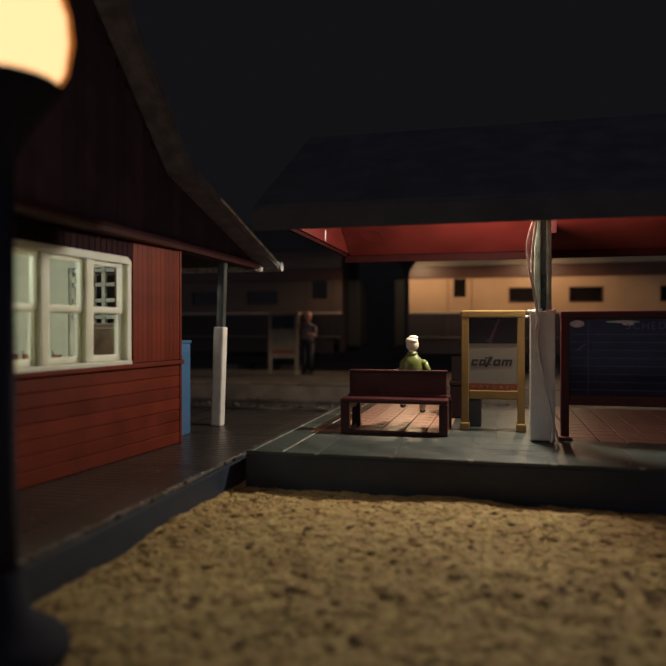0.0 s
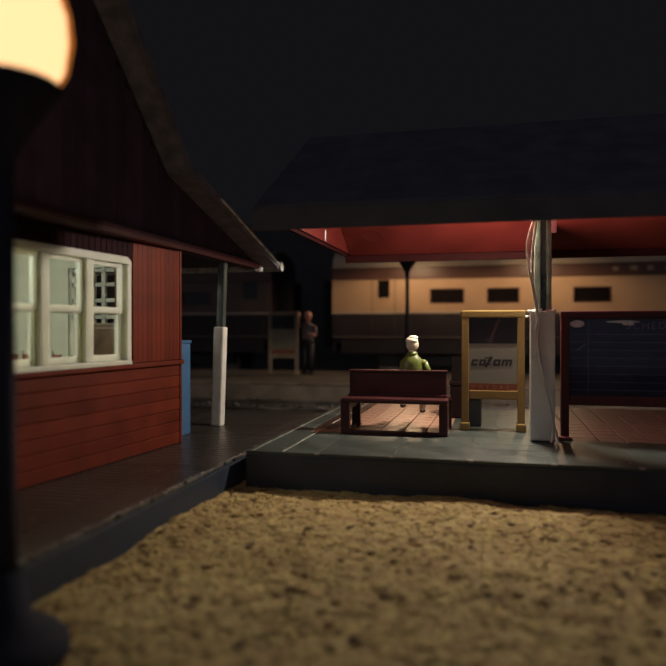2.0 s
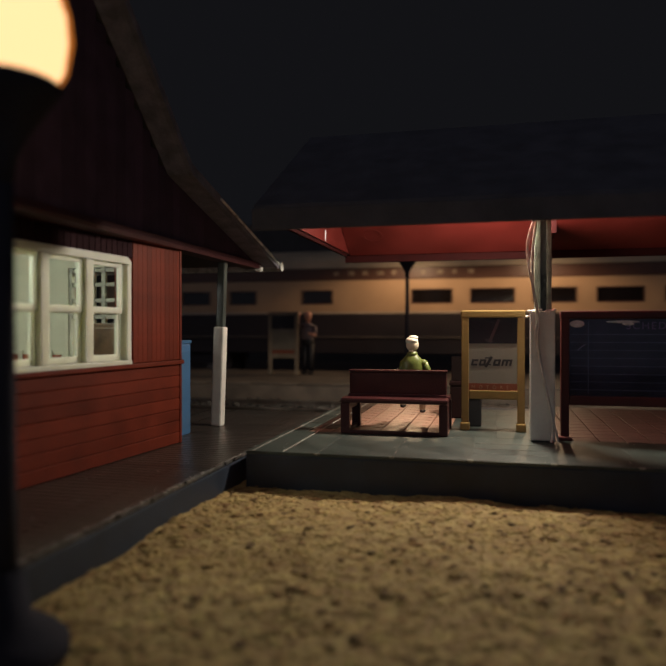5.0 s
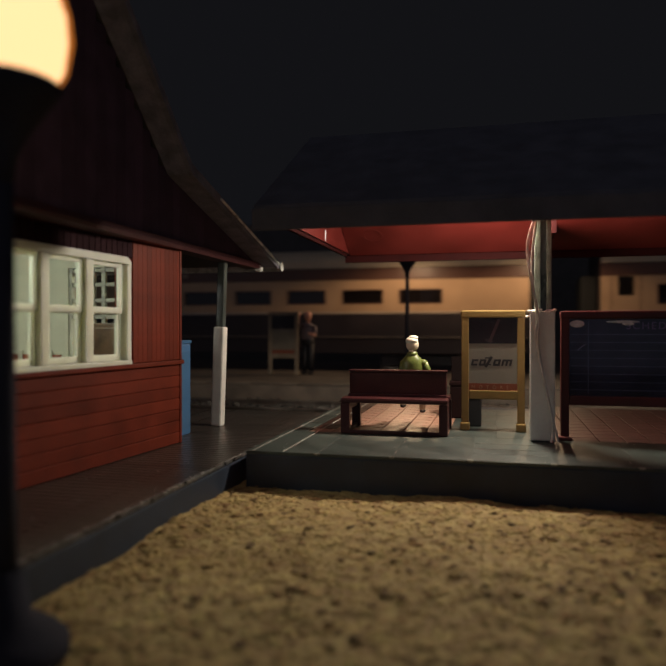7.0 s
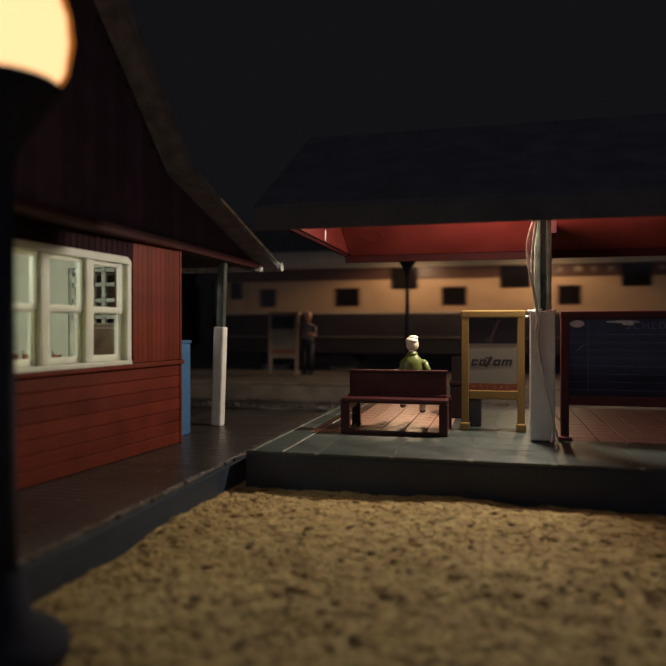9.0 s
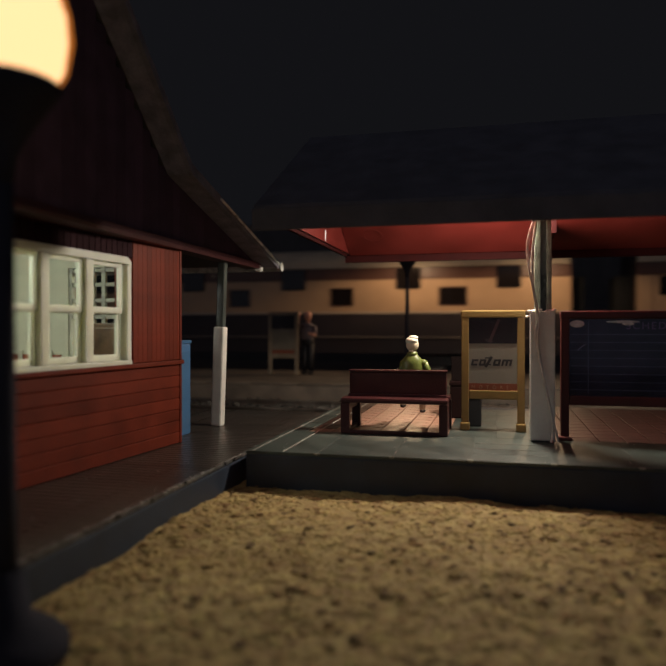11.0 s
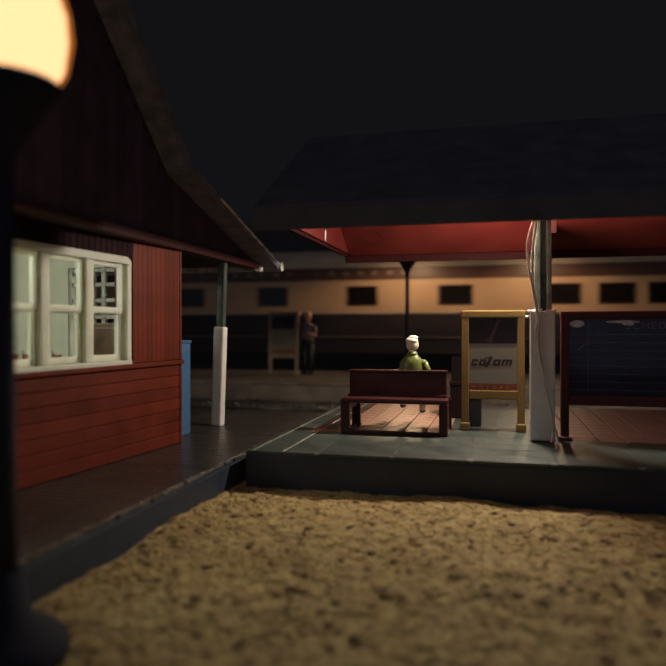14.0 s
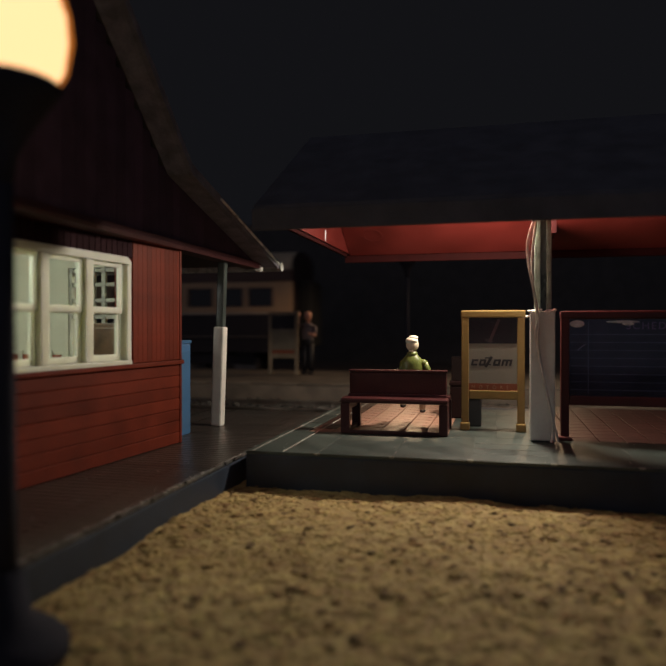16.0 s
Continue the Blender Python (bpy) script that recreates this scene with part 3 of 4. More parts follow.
# ---- canopy ----
def build_canopy():
    c = thing("platform_canopy", P(0.52, 8.8, 0), "red-lined hipped station canopy on a grey-green column", "canopy")
    back = P(-0.52, -8.8, 0)
    x0, x1, y0, y1, ze, zr = -2.62, 9.0, 7.2, 11.9, 2.6, 3.95
    rx0, rx1, ry = x0 + 2.0, x1 - 2.0, (y0 + y1) / 2

    def slab(quad, name, mat, down):
        bm = bmesh.new()
        top = [bm.verts.new(p) for p in quad]
        bot = [bm.verts.new((p[0], p[1], p[2] - down)) for p in quad]
        bm.faces.new(top)
        bm.faces.new(list(reversed(bot)))
        k = len(quad)
        for i in range(k):
            bm.faces.new((top[i], bot[i], bot[(i + 1) % k], top[(i + 1) % k]))
        bmesh.ops.recalc_face_normals(bm, faces=bm.faces[:])
        part(name, bm, mat, c, at=back)
    up, zr = 0.17, 4.0
    for ya, yb in ((y0, ry), (y1, ry)):
        inn = 0.03 if ya < ry else -0.03
        slab([(x0 - 0.04, ya, ze + up), (x1 + 0.04, ya, ze + up), (x1 + 0.04, yb, zr + up), (x0 - 0.04, yb, zr + up)], "roof_slope", CANOPY_ROOF, 0.04)
        slab([(x0 + 0.05, ya + inn, ze + up - 0.045), (x1 - 0.05, ya + inn, ze + up - 0.045), (x1 - 0.05, yb, zr + up - 0.06), (x0 + 0.05, yb, zr + up - 0.06)], "lining", CANOPY_RED, 0.03)
    for xa, inner in ((x0, 0.012), (x1 - 0.04, -0.012)):
        tri = [(y0 + 0.02, ze + 0.125), (y1 - 0.02, ze + 0.125), (ry, zr + up - 0.05)]
        part("gable_panel", extrude(bmesh.new(), tri, "x", xa, xa + 0.036), CANOPY_RED, c, "red triangular end panel of the canopy", at=back)
    # round moulding mark on the rear lining
    bm = bmesh.new()
    ring = []
    for i in range(33):
        t = 2 * math.pi * i / 32
        ring.append((-2.06 + 0.155 * math.cos(t), 11.36 - 0.135 * math.sin(t), 2.972 + 0.078 * math.sin(t)))
    tube(bm, ring, 0.0022, 6)
    part("moulding_ring", bm, CANOPY_RED, c, at=back)
    part("scratch", one_box(x0 + 0.036, 10.1, 2.74, x0 + 0.042, 10.16, 2.9), SMEAR, c, at=back)
    part("front_fascia", one_box(x0 - 0.05, y0 - 0.05, ze - 0.115, x1 + 0.05, y0, ze + 0.125, 0.01), CANOPY_ROOF, c, at=back)
    for a in ((x0 - 0.05, y1, x1 + 0.05, y1 + 0.05), (x0 - 0.05, y0, x0, y1), (x1, y0, x1 + 0.05, y1)):
        low = ze - 0.03 if a[1] == y1 else ze + 0.07
        part("fascia", one_box(a[0], a[1], low, a[2], a[3], ze + 0.125, 0.01), CANOPY_EDGE, c, at=back)
    # near column with white sleeve
    bm = bmesh.new()
    box(bm, 0.435, 8.72, 1.6, 0.505, 8.84, 3.6, 0.01)
    box(bm, 0.575, 8.72, 1.6, 0.635, 8.84, 3.6, 0.01)
    col = part("column", bm, COLUMN, c, at=back)
    part("column_web", one_box(0.5, 8.75, 1.58, 0.58, 8.82, 3.62), COLUMN_DARK, col)
    part("column_sleeve", one_box(0.385, 8.66, 0.02, 0.675, 8.92, 1.6, 0.02), WHITE, c, "white rectangular sleeve round the column foot", at=back)
    part("foot_plate", one_box(0.4, 8.68, 0.0, 0.66, 8.9, 0.02), COLUMN_DARK, c, at=back)
    # unseen baffle added behind the column to keep bulb light off the right lining
    part("cross_beam", extrude(bmesh.new(), [(9.6, 2.68), (11.8, 2.68), (11.8, 2.7), (11.2, 3.05), (9.6, 3.05)], "x", 0.7, 0.76), CANOPY_EDGE, c, at=back)
    bm = lathe(bmesh.new(), [(0.012, 3.22), (0.04, 3.19), (0.06, 3.12), (0.055, 3.06), (0.0, 3.02)], 12, (0.15, 9.4))
    b = part("bulb", bm, BULB_GLOW, c, "small warm glowing bulb", at=back)
    b.visible_shadow = False
    bm = bmesh.new()
    tube(bm, [(0.15, 9.4, 3.22), (0.3, 9.1, 3.2), (0.5, 8.85, 3.0)], 0.015)
    part("bulb_lead", bm, WIRE, c, at=back)
    bm = bmesh.new()
    blob(bm, (0.368, 9.3, 1.55), (0.022, 0.16, 0.022), steps=10)
    part("glue_blob", bm, GLUE, c, at=back)
    crust = random.Random(12)
    for k in range(16):
        gx = 0.37 + 0.3 * k / 15
        bm = bmesh.new()
        blob(bm, (gx, 8.665 + crust.uniform(0, 0.03), 1.6 + crust.uniform(-0.02, 0.025)), (crust.uniform(0.014, 0.034), 0.024, crust.uniform(0.012, 0.026)), steps=10)
        part("glue_blob", bm, GLUE, c, at=back)


build_canopy()


def build_wires():
    w = thing("lamp_wires", P(0.55, 8.62, 0), "thin enamelled copper wires hanging down the column", "wire")
    back = P(-0.55, -8.62, 0)
    rows = (
        [(0.44, 8.66, 2.72), (0.36, 8.62, 2.45), (0.36, 8.6, 2.15), (0.42, 8.6, 1.85), (0.46, 8.62, 1.6), (0.45, 8.62, 1.4), (0.5, 8.63, 1.0), (0.55, 8.62, 0.7), (0.63, 8.6, 0.35), (0.66, 8.58, 0.02)],
        [(0.42, 8.67, 2.72), (0.34, 8.63, 2.4), (0.38, 8.61, 2.05), (0.43, 8.61, 1.8), (0.47, 8.61, 1.55), (0.44, 8.62, 1.35), (0.48, 8.63, 1.05), (0.58, 8.62, 0.6), (0.65, 8.6, 0.2), (0.62, 8.56, 0.02)],
        [(0.45, 8.66, 2.72), (0.4, 8.62, 2.3), (0.41, 8.6, 1.95), (0.44, 8.6, 1.7), (0.48, 8.61, 1.5), (0.47, 8.62, 1.2), (0.52, 8.63, 0.9), (0.6, 8.61, 0.45), (0.68, 8.58, 0.15), (0.7, 8.55, 0.02)],
    )
    for row in rows:
        pts = []
        v = [Vector(p) for p in row]
        for i in range(len(v) - 1):
            p0, p1, p2, p3 = v[max(i - 1, 0)], v[i], v[i + 1], v[min(i + 2, len(v) - 1)]
            for k in range(5):
                t = k / 5
                pts.append(0.5 * ((2 * p1) + (p2 - p0) * t + (2 * p0 - 5 * p1 + 4 * p2 - p3) * t * t + (3 * p1 - p0 - 3 * p2 + p3) * t ** 3))
        pts.append(v[-1])
        part("wire", tube(bmesh.new(), pts, 0.014, 6), WIRE, w, at=back)


build_wires()


# ---- bench and sitting figurine ----
def build_bench():
    b = thing("platform_bench", P(-1.33, 9.2, 0), "dark brown double-sided plastic platform bench", "bench")
    part("backrest", one_box(-0.655, -0.09, 0.46, 0.665, 0.03, 0.815, 0.025), BENCH, b)
    part("backrest_cap", one_box(-0.66, -0.12, 0.8, 0.675, 0.06, 0.832, 0.012), BENCH, b)
    part("back_ledge", one_box(-0.66, -0.14, 0.475, 0.67, -0.085, 0.51, 0.012), BENCH, b)
    part("seat", one_box(-0.71, -0.42, 0.41, 0.7, -0.1, 0.475, 0.025), BENCH, b)
    part("seat", one_box(-0.71, 0.04, 0.41, 0.7, 0.44, 0.475, 0.025), BENCH, b)
    for x in (-0.69, 0.6):
        for y in (-0.39, 0.34):
            part("leg", one_box(x - (0.02 if x < 0 else 0.01), y, 0.0, x + 0.1, y + 0.1, 0.41, 0.014), BENCH, b)
    part("bottom_rail", one_box(-0.6, -0.38, 0.0, 0.6, -0.33, 0.05, 0.008), BENCH, b)
    for x in (-0.67, 0.63):
        part("side_rail", one_box(x, -0.31, 0.0, x + 0.05, 0.34, 0.05, 0.008), BENCH, b)
        part("side_panel", one_box(x + 0.005, -0.31, 0.3 if x < 0 else 0.05, x + 0.045, 0.34, 0.41, 0.008), BENCH, b)


build_bench()


def build_sitter():
    bm = bmesh.new()
    # slots: 0 coat, 1 skin, 2 hair
    lathe(bm, [(0.15, 0.02), (0.16, 0.1), (0.14, 0.25), (0.148, 0.38), (0.152, 0.46), (0.14, 0.51), (0.12, 0.55), (0.085, 0.585), (0.07, 0.61), (0.055, 0.62)], 20)
    for v in bm.verts:
        v.co.y *= 0.7
    blob(bm, (0, 0.0, 0.605), (0.075, 0.07, 0.05), 0)
    limb(bm, (0, 0, 0.58), (0, 0.0, 0.68), 0.05, 0.05, 1)
    blob(bm, (0, 0.01, 0.735), (0.088, 0.095, 0.1), 1, 16)
    blob(bm, (-0.005, -0.02, 0.79), (0.086, 0.085, 0.055), 2, 14)
    blob(bm, (0.015, -0.02, 0.83), (0.068, 0.062, 0.036), 2, 12)
    for s, out, knee, foot in ((-1, 0.8, -0.22, -0.16), (1, 1.1, 0.07, -0.23)):
        limb(bm, (0.15 * s * out, 0.01, 0.49), (0.215 * s * out, 0.06, 0.3), 0.05, 0.042, 0)
        blob(bm, (0.135 * s * out, 0.01, 0.485), (0.058, 0.056, 0.053), 0, 12)
        limb(bm, (0.215 * s * out, 0.06, 0.3), (0.2 * s, 0.3, 0.18), 0.042, 0.034, 0)
        blob(bm, (0.2 * s, 0.33, 0.17), (0.035, 0.05, 0.03), 1, 8)
        limb(bm, (0.08 * s, 0.05, 0.1), (knee, 0.6, 0.07), 0.09, 0.07, 0)
        limb(bm, (knee, 0.6, 0.07), (knee, 0.64, foot), 0.055, 0.042, 1)
        blob(bm, (knee, 0.68, foot - 0.02), (0.045, 0.1, 0.034), 3, 8)
    single("seated_figurine", bm, (GREEN_COAT, SKIN, HAIR, SHOE), P(-1.15, 9.36, 0.435), "painted seated figurine in green coat on the bench", "figurine")


build_sitter()


# ---- poster stand ----
def build_poster_stand(name, at, frame_mat, label, rich):
    s = thing(name, at, label, "sign")
    w, h = 0.84, 1.64
    for x in (-w / 2, w / 2 - 0.1):
        part("leg", one_box(x, -0.04, 0.1, x + 0.1, 0.04, h - 0.08, 0.012), frame_mat, s)
        part("foot", one_box(x - 0.015, -0.07, 0.0, x + 0.115, 0.07, 0.11, 0.02), frame_mat, s)
    part("top_rail", one_box(-w / 2 - 0.01, -0.045, h - 0.1, w / 2 + 0.01, 0.045, h, 0.018), frame_mat, s)
    part("bottom_rail", one_box(-w / 2 + 0.1, -0.035, 0.43, w / 2 - 0.1, 0.035, 0.55, 0.012), frame_mat, s)
    part("sheet", one_box(-w / 2 + 0.1, -0.012, 0.55, w / 2 - 0.1, 0.012, h - 0.1), POSTER_WHITE if rich else FAR_SHEET, s, "white poster sheet")
    part("dark_field", one_box(-w / 2 + 0.1, -0.018, 1.19, w / 2 - 0.1, -0.0125, h - 0.1), POSTER_DARK, s)
    part("red_strip", one_box(-w / 2 + 0.1, -0.018, 0.55, w / 2 - 0.1, -0.0125, 0.645), POSTER_RED, s)
    if not rich:
        return
    part("backing", one_box(-w / 2 + 0.09, 0.013, 0.5, w / 2 - 0.09, 0.03, h - 0.09), frame_mat, s)
    bm = bmesh.new()
    box(bm, 0.0, -0.021, 1.2, 0.04, -0.0185, 1.53, tilt=Matrix.Rotation(radians(22), 4, "Y"))
    part("poster_streak", bm, RED_INK, s)
    # the mark on the poster: plain dark shapes
    x = -0.285
    for i, (wd, ht) in enumerate(((0.085, 0.088), (0.085, 0.088), (0.06, 0.165), (0.09, 0.088), (0.13, 0.088))):
        bm = bmesh.new()
        z = 0.93 + (0.0 if i != 2 else 0.01)
        lean = Matrix.Rotation(radians(14), 4, "Y")
        t = 0.027
        if i == 2:
            box(bm, x, -0.016, z - ht / 2, x + 0.036, -0.0125, z + ht / 2, tilt=Matrix.Rotation(radians(30), 4, "Y"))
            box(bm, x - 0.03, -0.0162, z + 0.045, x + 0.06, -0.0127, z + 0.062)
            box(bm, x - 0.035, -0.0162, z - 0.045, x + 0.05, -0.0127, z - 0.028)
        else:
            box(bm, x, -0.016, z - ht / 2, x + t, -0.0125, z + ht / 2, tilt=lean)
            box(bm, x + 0.018, -0.0162, z + ht / 2 - t, x + wd + 0.008, -0.0127, z + ht / 2)
            if i != 4:
                box(bm, x, -0.0162, z - ht / 2, x + wd - 0.008, -0.0127, z - ht / 2 + t)
            if i in (1, 3, 4):
                box(bm, x + wd - t, -0.016, z - ht / 2, x + wd, -0.0125, z + ht / 2, tilt=lean)
            if i == 4:
                box(bm, x + wd / 2 - t / 2, -0.016, z - ht / 2, x + wd / 2 + t / 2, -0.0125, z + ht / 2, tilt=lean)
        part("poster_mark", bm, INK, s)
        x += wd + 0.021
    lettering("lettering", "MOTORS", 0.066, PALE_INK, s, P(-0.285, -0.019, 0.574, 90), 2.35)


build_poster_stand("poster_stand", P(-0.07, 9.5, 0), YELLOW, "yellow framed poster stand with white advertisement", True)
FAR_SHEET = material("dull_tan_sheet", (0.2, 0.165, 0.12), 0.5)
FAR_FRAME = material("far_tan_frame", (0.24, 0.18, 0.12), 0.5)
build_poster_stand("poster_stand", P(-6.08, 18.9, 0.05) @ Matrix.Diagonal((1.08, 1, 1.12, 1)), FAR_FRAME, "dim tan poster stand on the far platform", False)

# bin between the legs of the stand
b = thing("litter_bin", P(-0.33, 9.95, 0), "small dark litter bin behind the poster stand", "bin")
part("body", one_box(-0.1, -0.1, 0, 0.1, 0.1, 0.42, 0.025), BIN_BLACK, b)
part("rim", one_box(-0.11, -0.11, 0.42, 0.11, 0.11, 0.46, 0.015), BIN_BLACK, b)
# trunk and carton beside the bench
t = thing("luggage_trunk", P(-0.58, 10.9, 0), "dark red-brown luggage trunk on the platform", "trunk")
part("body", one_box(-0.15, -0.2, 0, 0.15, 0.2, 0.5, 0.02), TRUNK, t)
part("lid", one_box(-0.16, -0.21, 0.5, 0.16, 0.21, 0.58, 0.02), TRUNK, t)
t = thing("carton", P(-0.58, 10.9, 0.58), "dark carton resting on the luggage trunk", "box")
part("body", one_box(-0.13, -0.15, 0, 0.13, 0.15, 0.36, 0.01), GREY_BOX, t)
part("flap", one_box(-0.13, -0.15, 0.36, 0.13, 0.0, 0.37), GREY_BOX, t)


# ---- schedule board ----
def build_schedule():
    s = thing("schedule_board", P(0.76, 8.95, 0), "maroon framed dark schedule board on posts", "notice board")
    w = 2.4
    for x in (0.0, w - 0.11):
        part("post", one_box(x, -0.06, 0.0, x + 0.1, 0.06, 1.58, 0.015), MAROON, s)
        part("foot", one_box(x - 0.03, -0.12, 0.0, x + 0.13, 0.12, 0.05, 0.015), MAROON, s)
    part("top_rail", one_box(-0.01, -0.065, 1.51, w, 0.065, 1.61, 0.025), MAROON, s)
    part("bottom_rail", one_box(0.1, -0.06, 0.44, w - 0.1, 0.06, 0.56, 0.015), MAROON, s)
    part("panel", one_box(0.1, -0.02, 0.56, w - 0.11, 0.02, 1.51), BOARD, s, "dark ruled timetable panel")
    for i in range(8):
        z = 0.63 + i * 0.098
        part("ruled_line", one_box(0.12, -0.0235, z, w - 0.13, -0.0205, z + 0.007), LINE, s)
    part("ruled_line", one_box(0.32, -0.0235, 0.58, 0.33, -0.0205, 1.48), LINE, s)
    lettering("lettering", "SCHEDULE", 0.125, PURPLE_INK, s, P(0.76, -0.022, 1.385, 90), 1.25)
    # flat whitish ovals near the top of the panel
    for (x, z, a, c) in ((0.19, 1.45, 0.09, 0.045), (0.72, 1.475, 0.2, 0.016), (0.78, 1.45, 0.07, 0.02)):
        bm = bmesh.new()
        blob(bm, (x, -0.044, z), (a, 0.006, c), steps=14)
        part("glue_smear", bm, SMEAR, s, "whitish smear")
    bm = bmesh.new()
    tube(bm, [(0.2, -0.024, 1.12), (0.25, -0.024, 1.17), (0.3, -0.024, 1.2)], 0.006, 6)
    part("scratch", bm, SMEAR, s)
    p = part("glass", one_box(0.1, -0.042, 0.56, w - 0.11, -0.036, 1.51), BOARD_PANE, s)
    p.visible_shadow = False


build_schedule()


# ---- standing figurine on the far platform ----
def build_stander():
    bm = bmesh.new()
    for s in (-1, 1):
        limb(bm, (0.1 * s, 0, 0.05), (0.09 * s, 0, 0.9), 0.07, 0.11, 0)
        blob(bm, (0.1 * s, -0.05, 0.05), (0.07, 0.15, 0.05), 0, 10)
    blob(bm, (0, 0, 0.95), (0.2, 0.14, 0.16), 0, 14)
    blob(bm, (0, 0, 1.2), (0.2, 0.14, 0.3), 1, 16)
    blob(bm, (0, 0, 1.42), (0.2, 0.12, 0.1), 1, 12)
    limb(bm, (0, 0, 1.5), (0, 0, 1.6), 0.055, 0.055, 2)
    blob(bm, (0, 0, 1.7), (0.11, 0.12, 0.14), 2, 16)
    blob(bm, (0, 0.02, 1.77), (0.115, 0.12, 0.08), 2, 12)
    limb(bm, (0.2, 0, 1.42), (0.27, -0.08, 1.15), 0.06, 0.05, 1)
    limb(bm, (0.27, -0.08, 1.15), (0.05, -0.16, 1.2), 0.05, 0.04, 2)
    limb(bm, (-0.2, 0, 1.42), (-0.3, -0.05, 1.45), 0.06, 0.05, 1)
    limb(bm, (-0.3, -0.05, 1.45), (-0.26, -0.06, 1.72), 0.05, 0.04, 2)
    blob(bm, (-0.26, -0.06, 1.76), (0.05, 0.05, 0.07), 2, 10)
    single("standing_figurine", bm, (NAVY, GREY_FIG, DULL_SKIN), P(-5.45, 19.3, 0.05), "painted standing figurine on the far platform", "figurine")


build_stander()


# ---- street lamp close by ----
def build_lamp(at, h, label):
    s = thing("street_lamp", at, label, "lamp", group="street lamps")
    part("base", lathe(bmesh.new(), [(0.34, 0.0), (0.34, 0.1), (0.28, 0.16), (0.14, 0.26), (0.1, 0.5)], 28), LAMP_POST, s)
    part("pole", lathe(bmesh.new(), [(0.07, 0.5), (0.062, 1.2), (0.055, h - 0.55)], 20), LAMP_POST, s)
    part("cup", lathe(bmesh.new(), [(0.055, h - 0.55), (0.07, h - 0.42), (0.12, h - 0.3), (0.19, h - 0.19), (0.26, h - 0.09), (0.31, h - 0.012), (0.3, h - 0.004)], 32), LAMP_POST, s, "black flared cup under the shade")
    sh = part("shade", lathe(bmesh.new(), [(0.285, h), (0.335, h + 0.09), (0.365, h + 0.26), (0.35, h + 0.4), (0.3, h + 0.57), (0.15, h + 0.68), (0.05, h + 0.7)], 36), AMBER, s, "glowing amber glass shade")
    sh.visible_shadow = False
    core = part("glowing_core", lathe(bmesh.new(), [(0.27, h + 0.012), (0.315, h + 0.1), (0.335, h + 0.26), (0.325, h + 0.4), (0.27, h + 0.55), (0.12, h + 0.65), (0.04, h + 0.67)], 36), LAMP_GLOW, sh, "bright cream lit core of the shade")
    core.visible_shadow = False
    part("finial", lathe(bmesh.new(), [(0.07, h + 0.69), (0.09, h + 0.73), (0.03, h + 0.78), (0.0, h + 0.84)], 16), LAMP_POST, s)


build_lamp(P(-2.64, 3.2, -0.44), 3.18, "black street lamp with glowing amber glass shade")
# first pole stands in view; the second is an added one hidden by the column
for lx, ly, watts in FAR_LAMPS:
    build_lamp(P(lx, ly, 0.05), 3.46, "black street lamp on the far platform")


# ---- the train ----
SIDE = 22.6      # the coach side that faces the camera
HALF = 1.45
COACHES = [
    # start, end, doors, windows (from, to, low, high), high vents
    (-31.0, -5.2, [(-6.25, -5.7)], [(-8.6, -7.5), (-10.7, -9.6), (-13.0, -11.9), (-15.2, -14.1)], [], (2.26, 2.68)),
    (-3.0, 22.55, [(-1.42, -1.03)],
     [(0.36, 1.4), (2.2, 3.15), (4.85, 5.91), (8.65, 9.95), (10.58, 11.93), (12.54, 13.82), (14.46, 15.79), (16.43, 17.77), (18.38, 19.74)], [], (2.26, 2.68)),
    (24.68, 51.45, [(25.18, 25.66)],
     [(26.34, 26.87), (29.04, 29.85), (32.65, 33.41), (36.3, 36.95), (39.95, 40.7), (43.65, 44.4), (47.34, 48.2)],
     [(30.95, 31.85), (34.5, 35.45), (38.15, 39.0), (41.9, 42.75), (45.9, 46.72), (49.17, 49.93)], (2.18, 2.74)),
    (53.38, 79.85, [(54.02, 54.47)],
     [(57.7, 58.77), (60.12, 61.17), (63.25, 64.3), (66.45, 67.45), (69.55, 70.6), (72.95, 73.95), (74.52, 75.55), (75.95, 76.85), (77.15, 78.02), (78.25, 79.12)],
     [], (2.2, 2.8)),
]
RAIL = -0.28


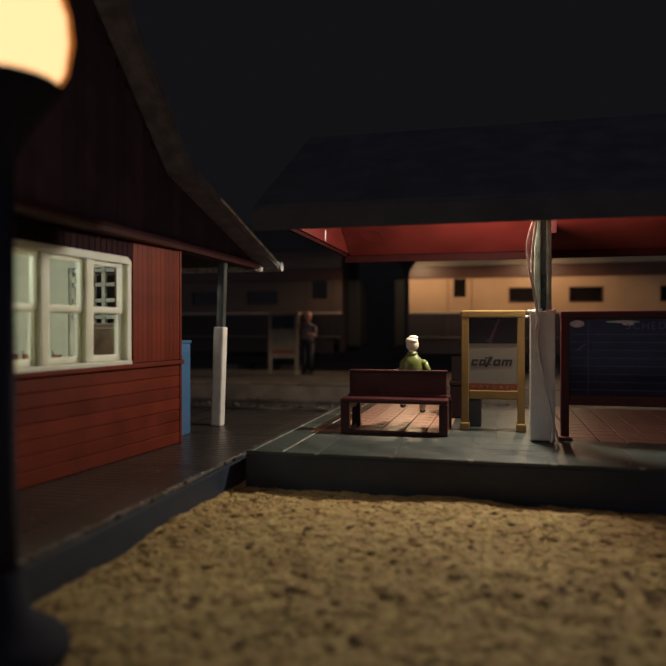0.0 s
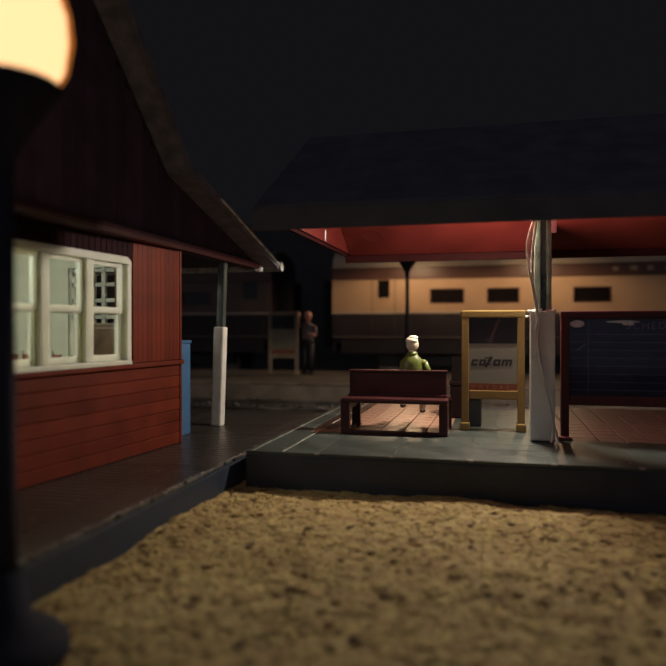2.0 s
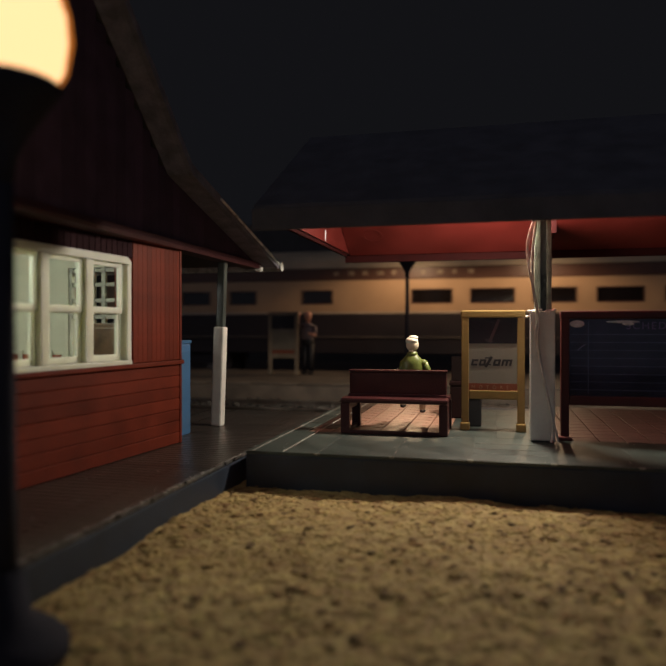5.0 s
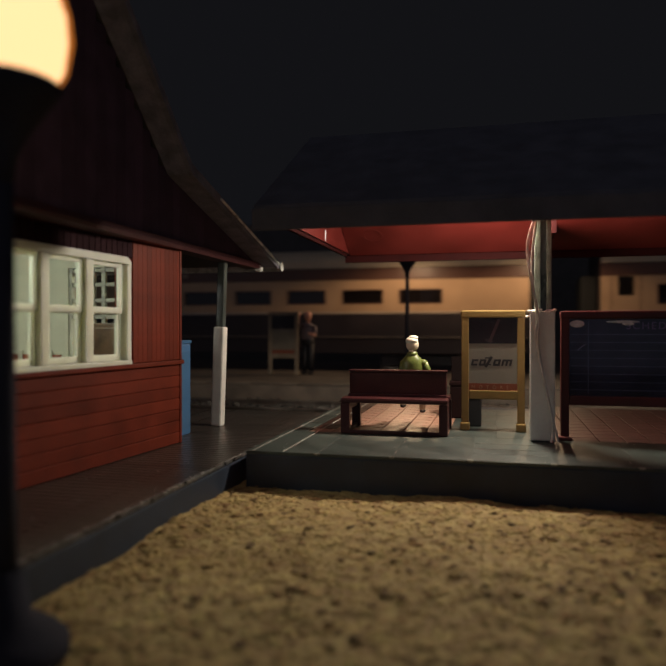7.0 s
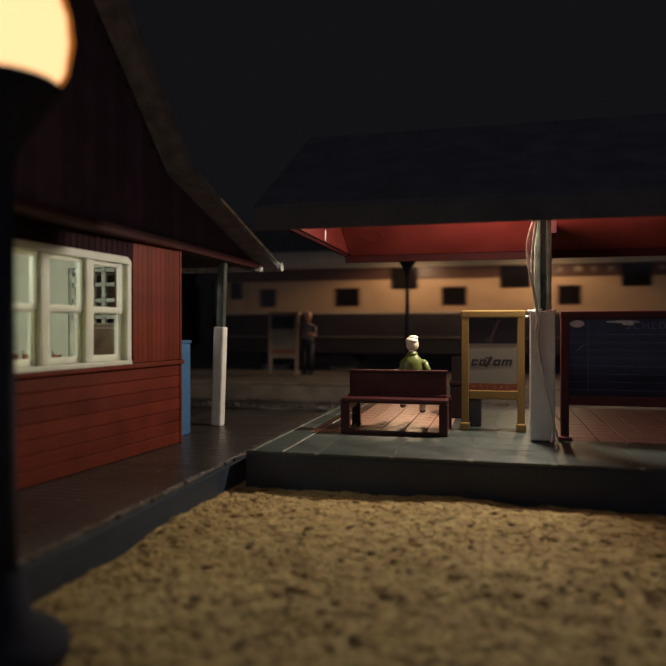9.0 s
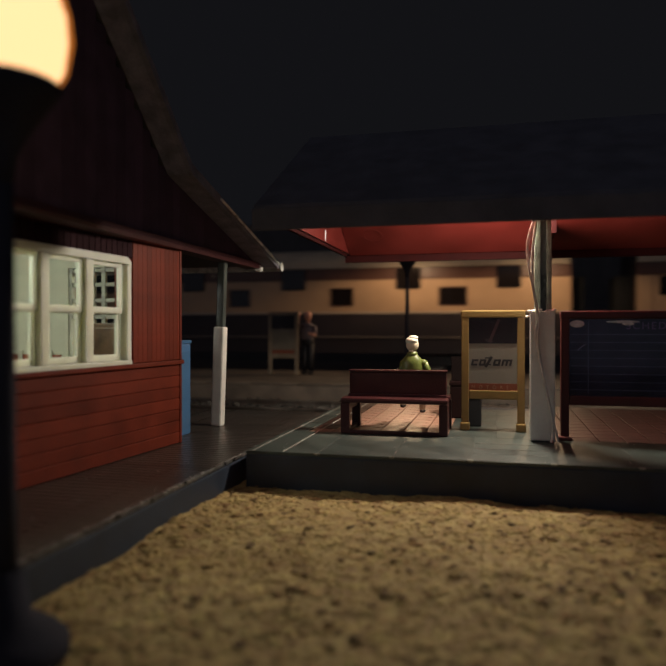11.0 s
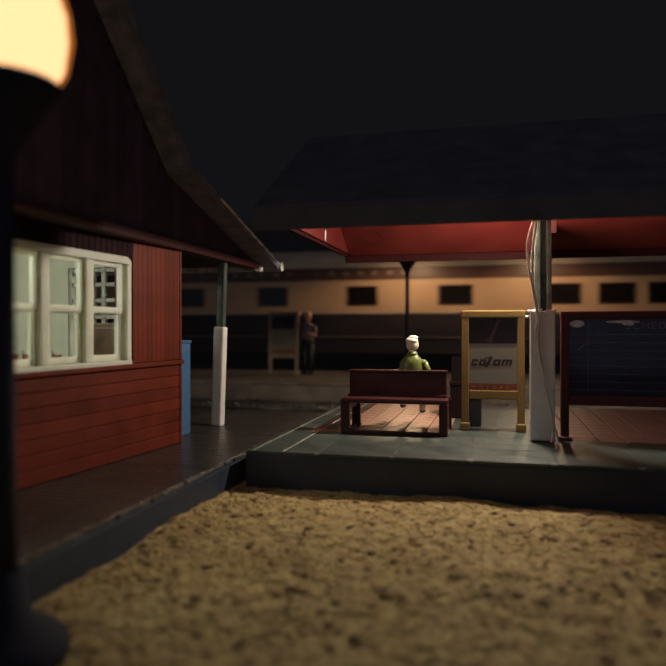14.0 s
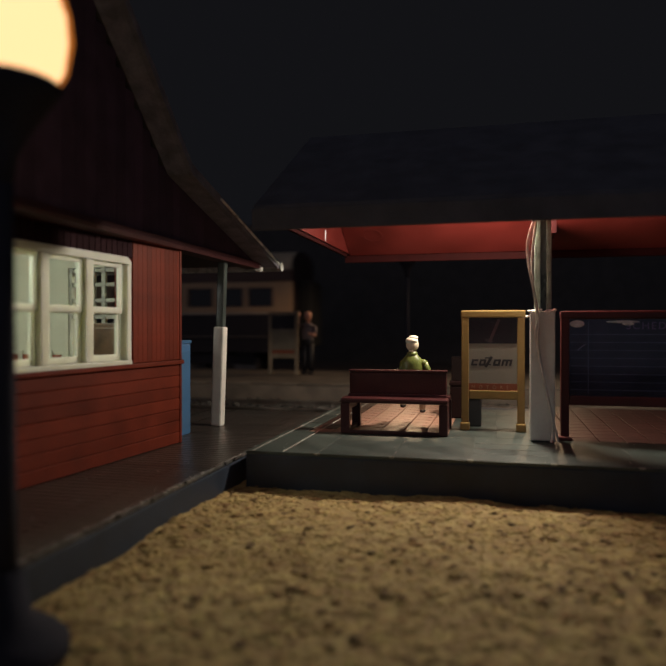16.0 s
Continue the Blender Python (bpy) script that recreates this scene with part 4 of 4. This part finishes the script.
def build_coach(spec, lettered):
    a, b, doors, wins, vents, (wl, wh) = spec
    c = thing("railway_coach", O, "cream and brown model railway coach with dark windows" if lettered else "dull brown model railway coach with small dark windows", "railway coach", group="coaches of the train")
    L0, L1 = a, b
    y0, y1 = SIDE, SIDE + 2 * HALF
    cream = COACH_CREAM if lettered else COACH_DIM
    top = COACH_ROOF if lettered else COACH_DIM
    cuts = [(p, q, wl, wh) for p, q in wins] + [(p, q, 2.42, 3.02) for p, q in doors]
    bm = bmesh.new()
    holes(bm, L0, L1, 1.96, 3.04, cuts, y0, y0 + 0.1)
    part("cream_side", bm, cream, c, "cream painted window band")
    bm = bmesh.new()
    holes(bm, L0, L1, 1.96, 3.04, [], y1 - 0.1, y1)
    part("cream_side", bm, cream, c)
    for y, s in ((y0, 1), (y1, -1)):
        bm = extrude(bmesh.new(), [(y, 3.04), (y - 0.03 * s, 3.05), (y - 0.03 * s, 3.09), (y, 3.1), (y + 0.01 * s, 3.44), (y + 0.12 * s, 3.46), (y + 0.12 * s, 3.04)], "x", L0, L1)
        part("letter_board", bm, COACH_BROWN, c, "brown letter board above the windows")
        bm = extrude(bmesh.new(), [(y, 1.96), (y - 0.02 * s, 1.95), (y - 0.025 * s, 1.9), (y, 1.88), (y + 0.1 * s, 1.88), (y + 0.1 * s, 1.96)], "x", L0, L1)
        part("waist_strip", bm, COACH_STRIPE, c, "pale waist strip")
        bm = one_box(L0, y, 1.13, L1, y + 0.1 * s, 1.88)
        part("lower_side", bm, COACH_DARK, c, "dark lower side")
        bm = one_box(L0, y - 0.015 * s, 1.08, L1, y + 0.1 * s, 1.13, 0.008)
        part("sole_strip", bm, SOLE, c, "thin pale sole strip")
        bm = one_box(L0 + 0.3, y + 0.03 * s, 0.55, L1 - 0.3, y + 0.12 * s, 1.08, 0.02)
        part("skirt", bm, COACH_DARK, c)
    # roof: a low arch
    arch = []
    for i in range(15):
        t = math.pi * i / 14
        arch.append((SIDE + HALF - (HALF - 0.01) * math.cos(t), 3.47 + 0.72 * math.sin(t) ** 0.75))
    bm = extrude(bmesh.new(), arch, "x", L0 + 0.021, L1 - 0.021)
    part("roof", bm, top, c, "tan arched roof")
    for x in (L0 - 0.01, L1 - 0.02):
        part("roof_end", extrude(bmesh.new(), arch, "x", x, x + 0.03), COACH_DARK, c)
    part("roof_lip", one_box(L0, y0 - 0.02, 3.45, L1, y0 + 0.05, 3.49, 0.01), top, c)
    for x0, x1 in ((L0, L0 + 0.1), (L1 - 0.1, L1)):
        part("end_wall", one_box(x0, y0 + 0.1, 0.6, x1, y1 - 0.1, 3.47), COACH_DARK, c)
    for x0, x1 in ((L0 - 0.5, L0), (L1, L1 + 0.5)):
        part("gangway", one_box(x0, y0 + 0.75, 0.75, x1, y1 - 0.75, 3.1, 0.08), RUBBER, c, "black rubber gangway")
    part("floor", one_box(L0 + 0.1, y0 + 0.1, 0.9, L1 - 0.1, y1 - 0.1, 1.05), COACH_DARK, c)
    rr = random.Random(int(a * 10))
    # panes a little behind the openings, each in a thin frame
    for p, q in wins:
        lean = Euler((radians(rr.uniform(-0.8, 0.8)), 0, radians(rr.uniform(-1.6, 1.6)))).to_matrix().to_4x4()
        w = part("window", one_box(p - 0.02, y0 + 0.045, wl - 0.02, q + 0.02, y0 + 0.06, wh + 0.02, tilt=lean), COACH_GLASS, c, "dark coach window")
        bm = bmesh.new()
        t = 0.035
        box(bm, p - t, y0 - 0.012, wl - t, p, y0 + 0.02, wh + t)
        box(bm, q, y0 - 0.012, wl - t, q + t, y0 + 0.02, wh + t)
        box(bm, p, y0 - 0.012, wh, q, y0 + 0.02, wh + t)
        box(bm, p, y0 - 0.012, wl - t, q, y0 + 0.02, wl)
        part("window_frame", bm, COACH_BROWN, w)
    for p, q in doors:
        part("door_window", one_box(p - 0.02, y0 + 0.04, 2.4, q + 0.02, y0 + 0.06, 3.03), COACH_GLASS, c)
        bm = bmesh.new()
        for x in (p - 0.2, q + 0.18):
            box(bm, x, y0 - 0.008, 1.13, x + 0.02, y0 + 0.001, 3.03)
        part("door_edge", bm, COACH_BROWN, c)
    for p, q in vents:
        bm = one_box(p, y0 - 0.05, 2.72, q, y0 - 0.002, 3.42, 0.03)
        part("high_window", bm, COACH_GLASS, c, "dark raised dome window panel")
    # marks on the letter board, too small to read
    mid = (L0 + L1) / 2
    x = mid - 4.3
    while x < mid + 2.2:
        if rr.random() < 0.82 and not any(p - 0.3 < x < q + 0.1 for p, q in vents):
            part("letter_bar", one_box(x, y0 - 0.004, 3.2, x + rr.uniform(0.1, 0.24), y0 + 0.004, rr.uniform(3.33, 3.37)), LETTER, c)
        x += 0.5
    # bogies
    for bx in (L0 + 3.2, L1 - 3.2):
        bg = part("bogie", one_box(bx - 1.7, y0 + 0.35, 0.12, bx + 1.7, y0 + 0.5, 0.5, 0.05), COACH_DARK, c)
        part("side_frame", one_box(bx - 1.7, y1 - 0.5, 0.12, bx + 1.7, y1 - 0.35, 0.5, 0.05), COACH_DARK, bg)
        for ax in (bx - 1.25, bx + 1.25):
            for wy in (y0 + 0.62, y1 - 0.75):
                bm = lathe(bmesh.new(), [(0.46, 0.0), (0.46, 0.1), (0.5, 0.1), (0.5, 0.13), (0.1, 0.13)], 20)
                wheel = part("wheel", bm, STEEL, c, at=P(ax, wy, RAIL + 0.46, -90))
                WHEELS.append((wheel, ax, wy))
    return c


WHEELS = []
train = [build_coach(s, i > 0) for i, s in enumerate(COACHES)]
# how far the train has run to the left, every half second
RUN = [0.0, 0.47, 1.03, 1.7, 2.52, 3.54, 4.76, 6.15, 7.7, 9.45, 11.44, 13.67, 16.11, 18.74, 21.57, 24.61, 27.77,
       31.03, 34.44, 38.02, 41.7, 45.45, 49.22, 52.97, 56.67, 60.3, 63.93, 67.66, 71.44, 75.25, 79.07, 82.9, 86.81]


def motions():
    turned = [(0.1 * i, np.interp(0.1 * i, [0.5 * k for k in range(len(RUN))], RUN) / 0.46) for i in range(161)]
    for wheel, ax, wy in WHEELS:
        walk(wheel, [(t, P(ax, wy, RAIL + 0.46) @ Matrix.Rotation(-a, 4, "Y") @ pose(0, 0, 0, -90)) for t, a in turned])
    for c in train:
        walk(c, [(0.5 * i, P(-d, 0, 0)) for i, d in enumerate(RUN)])


motions()
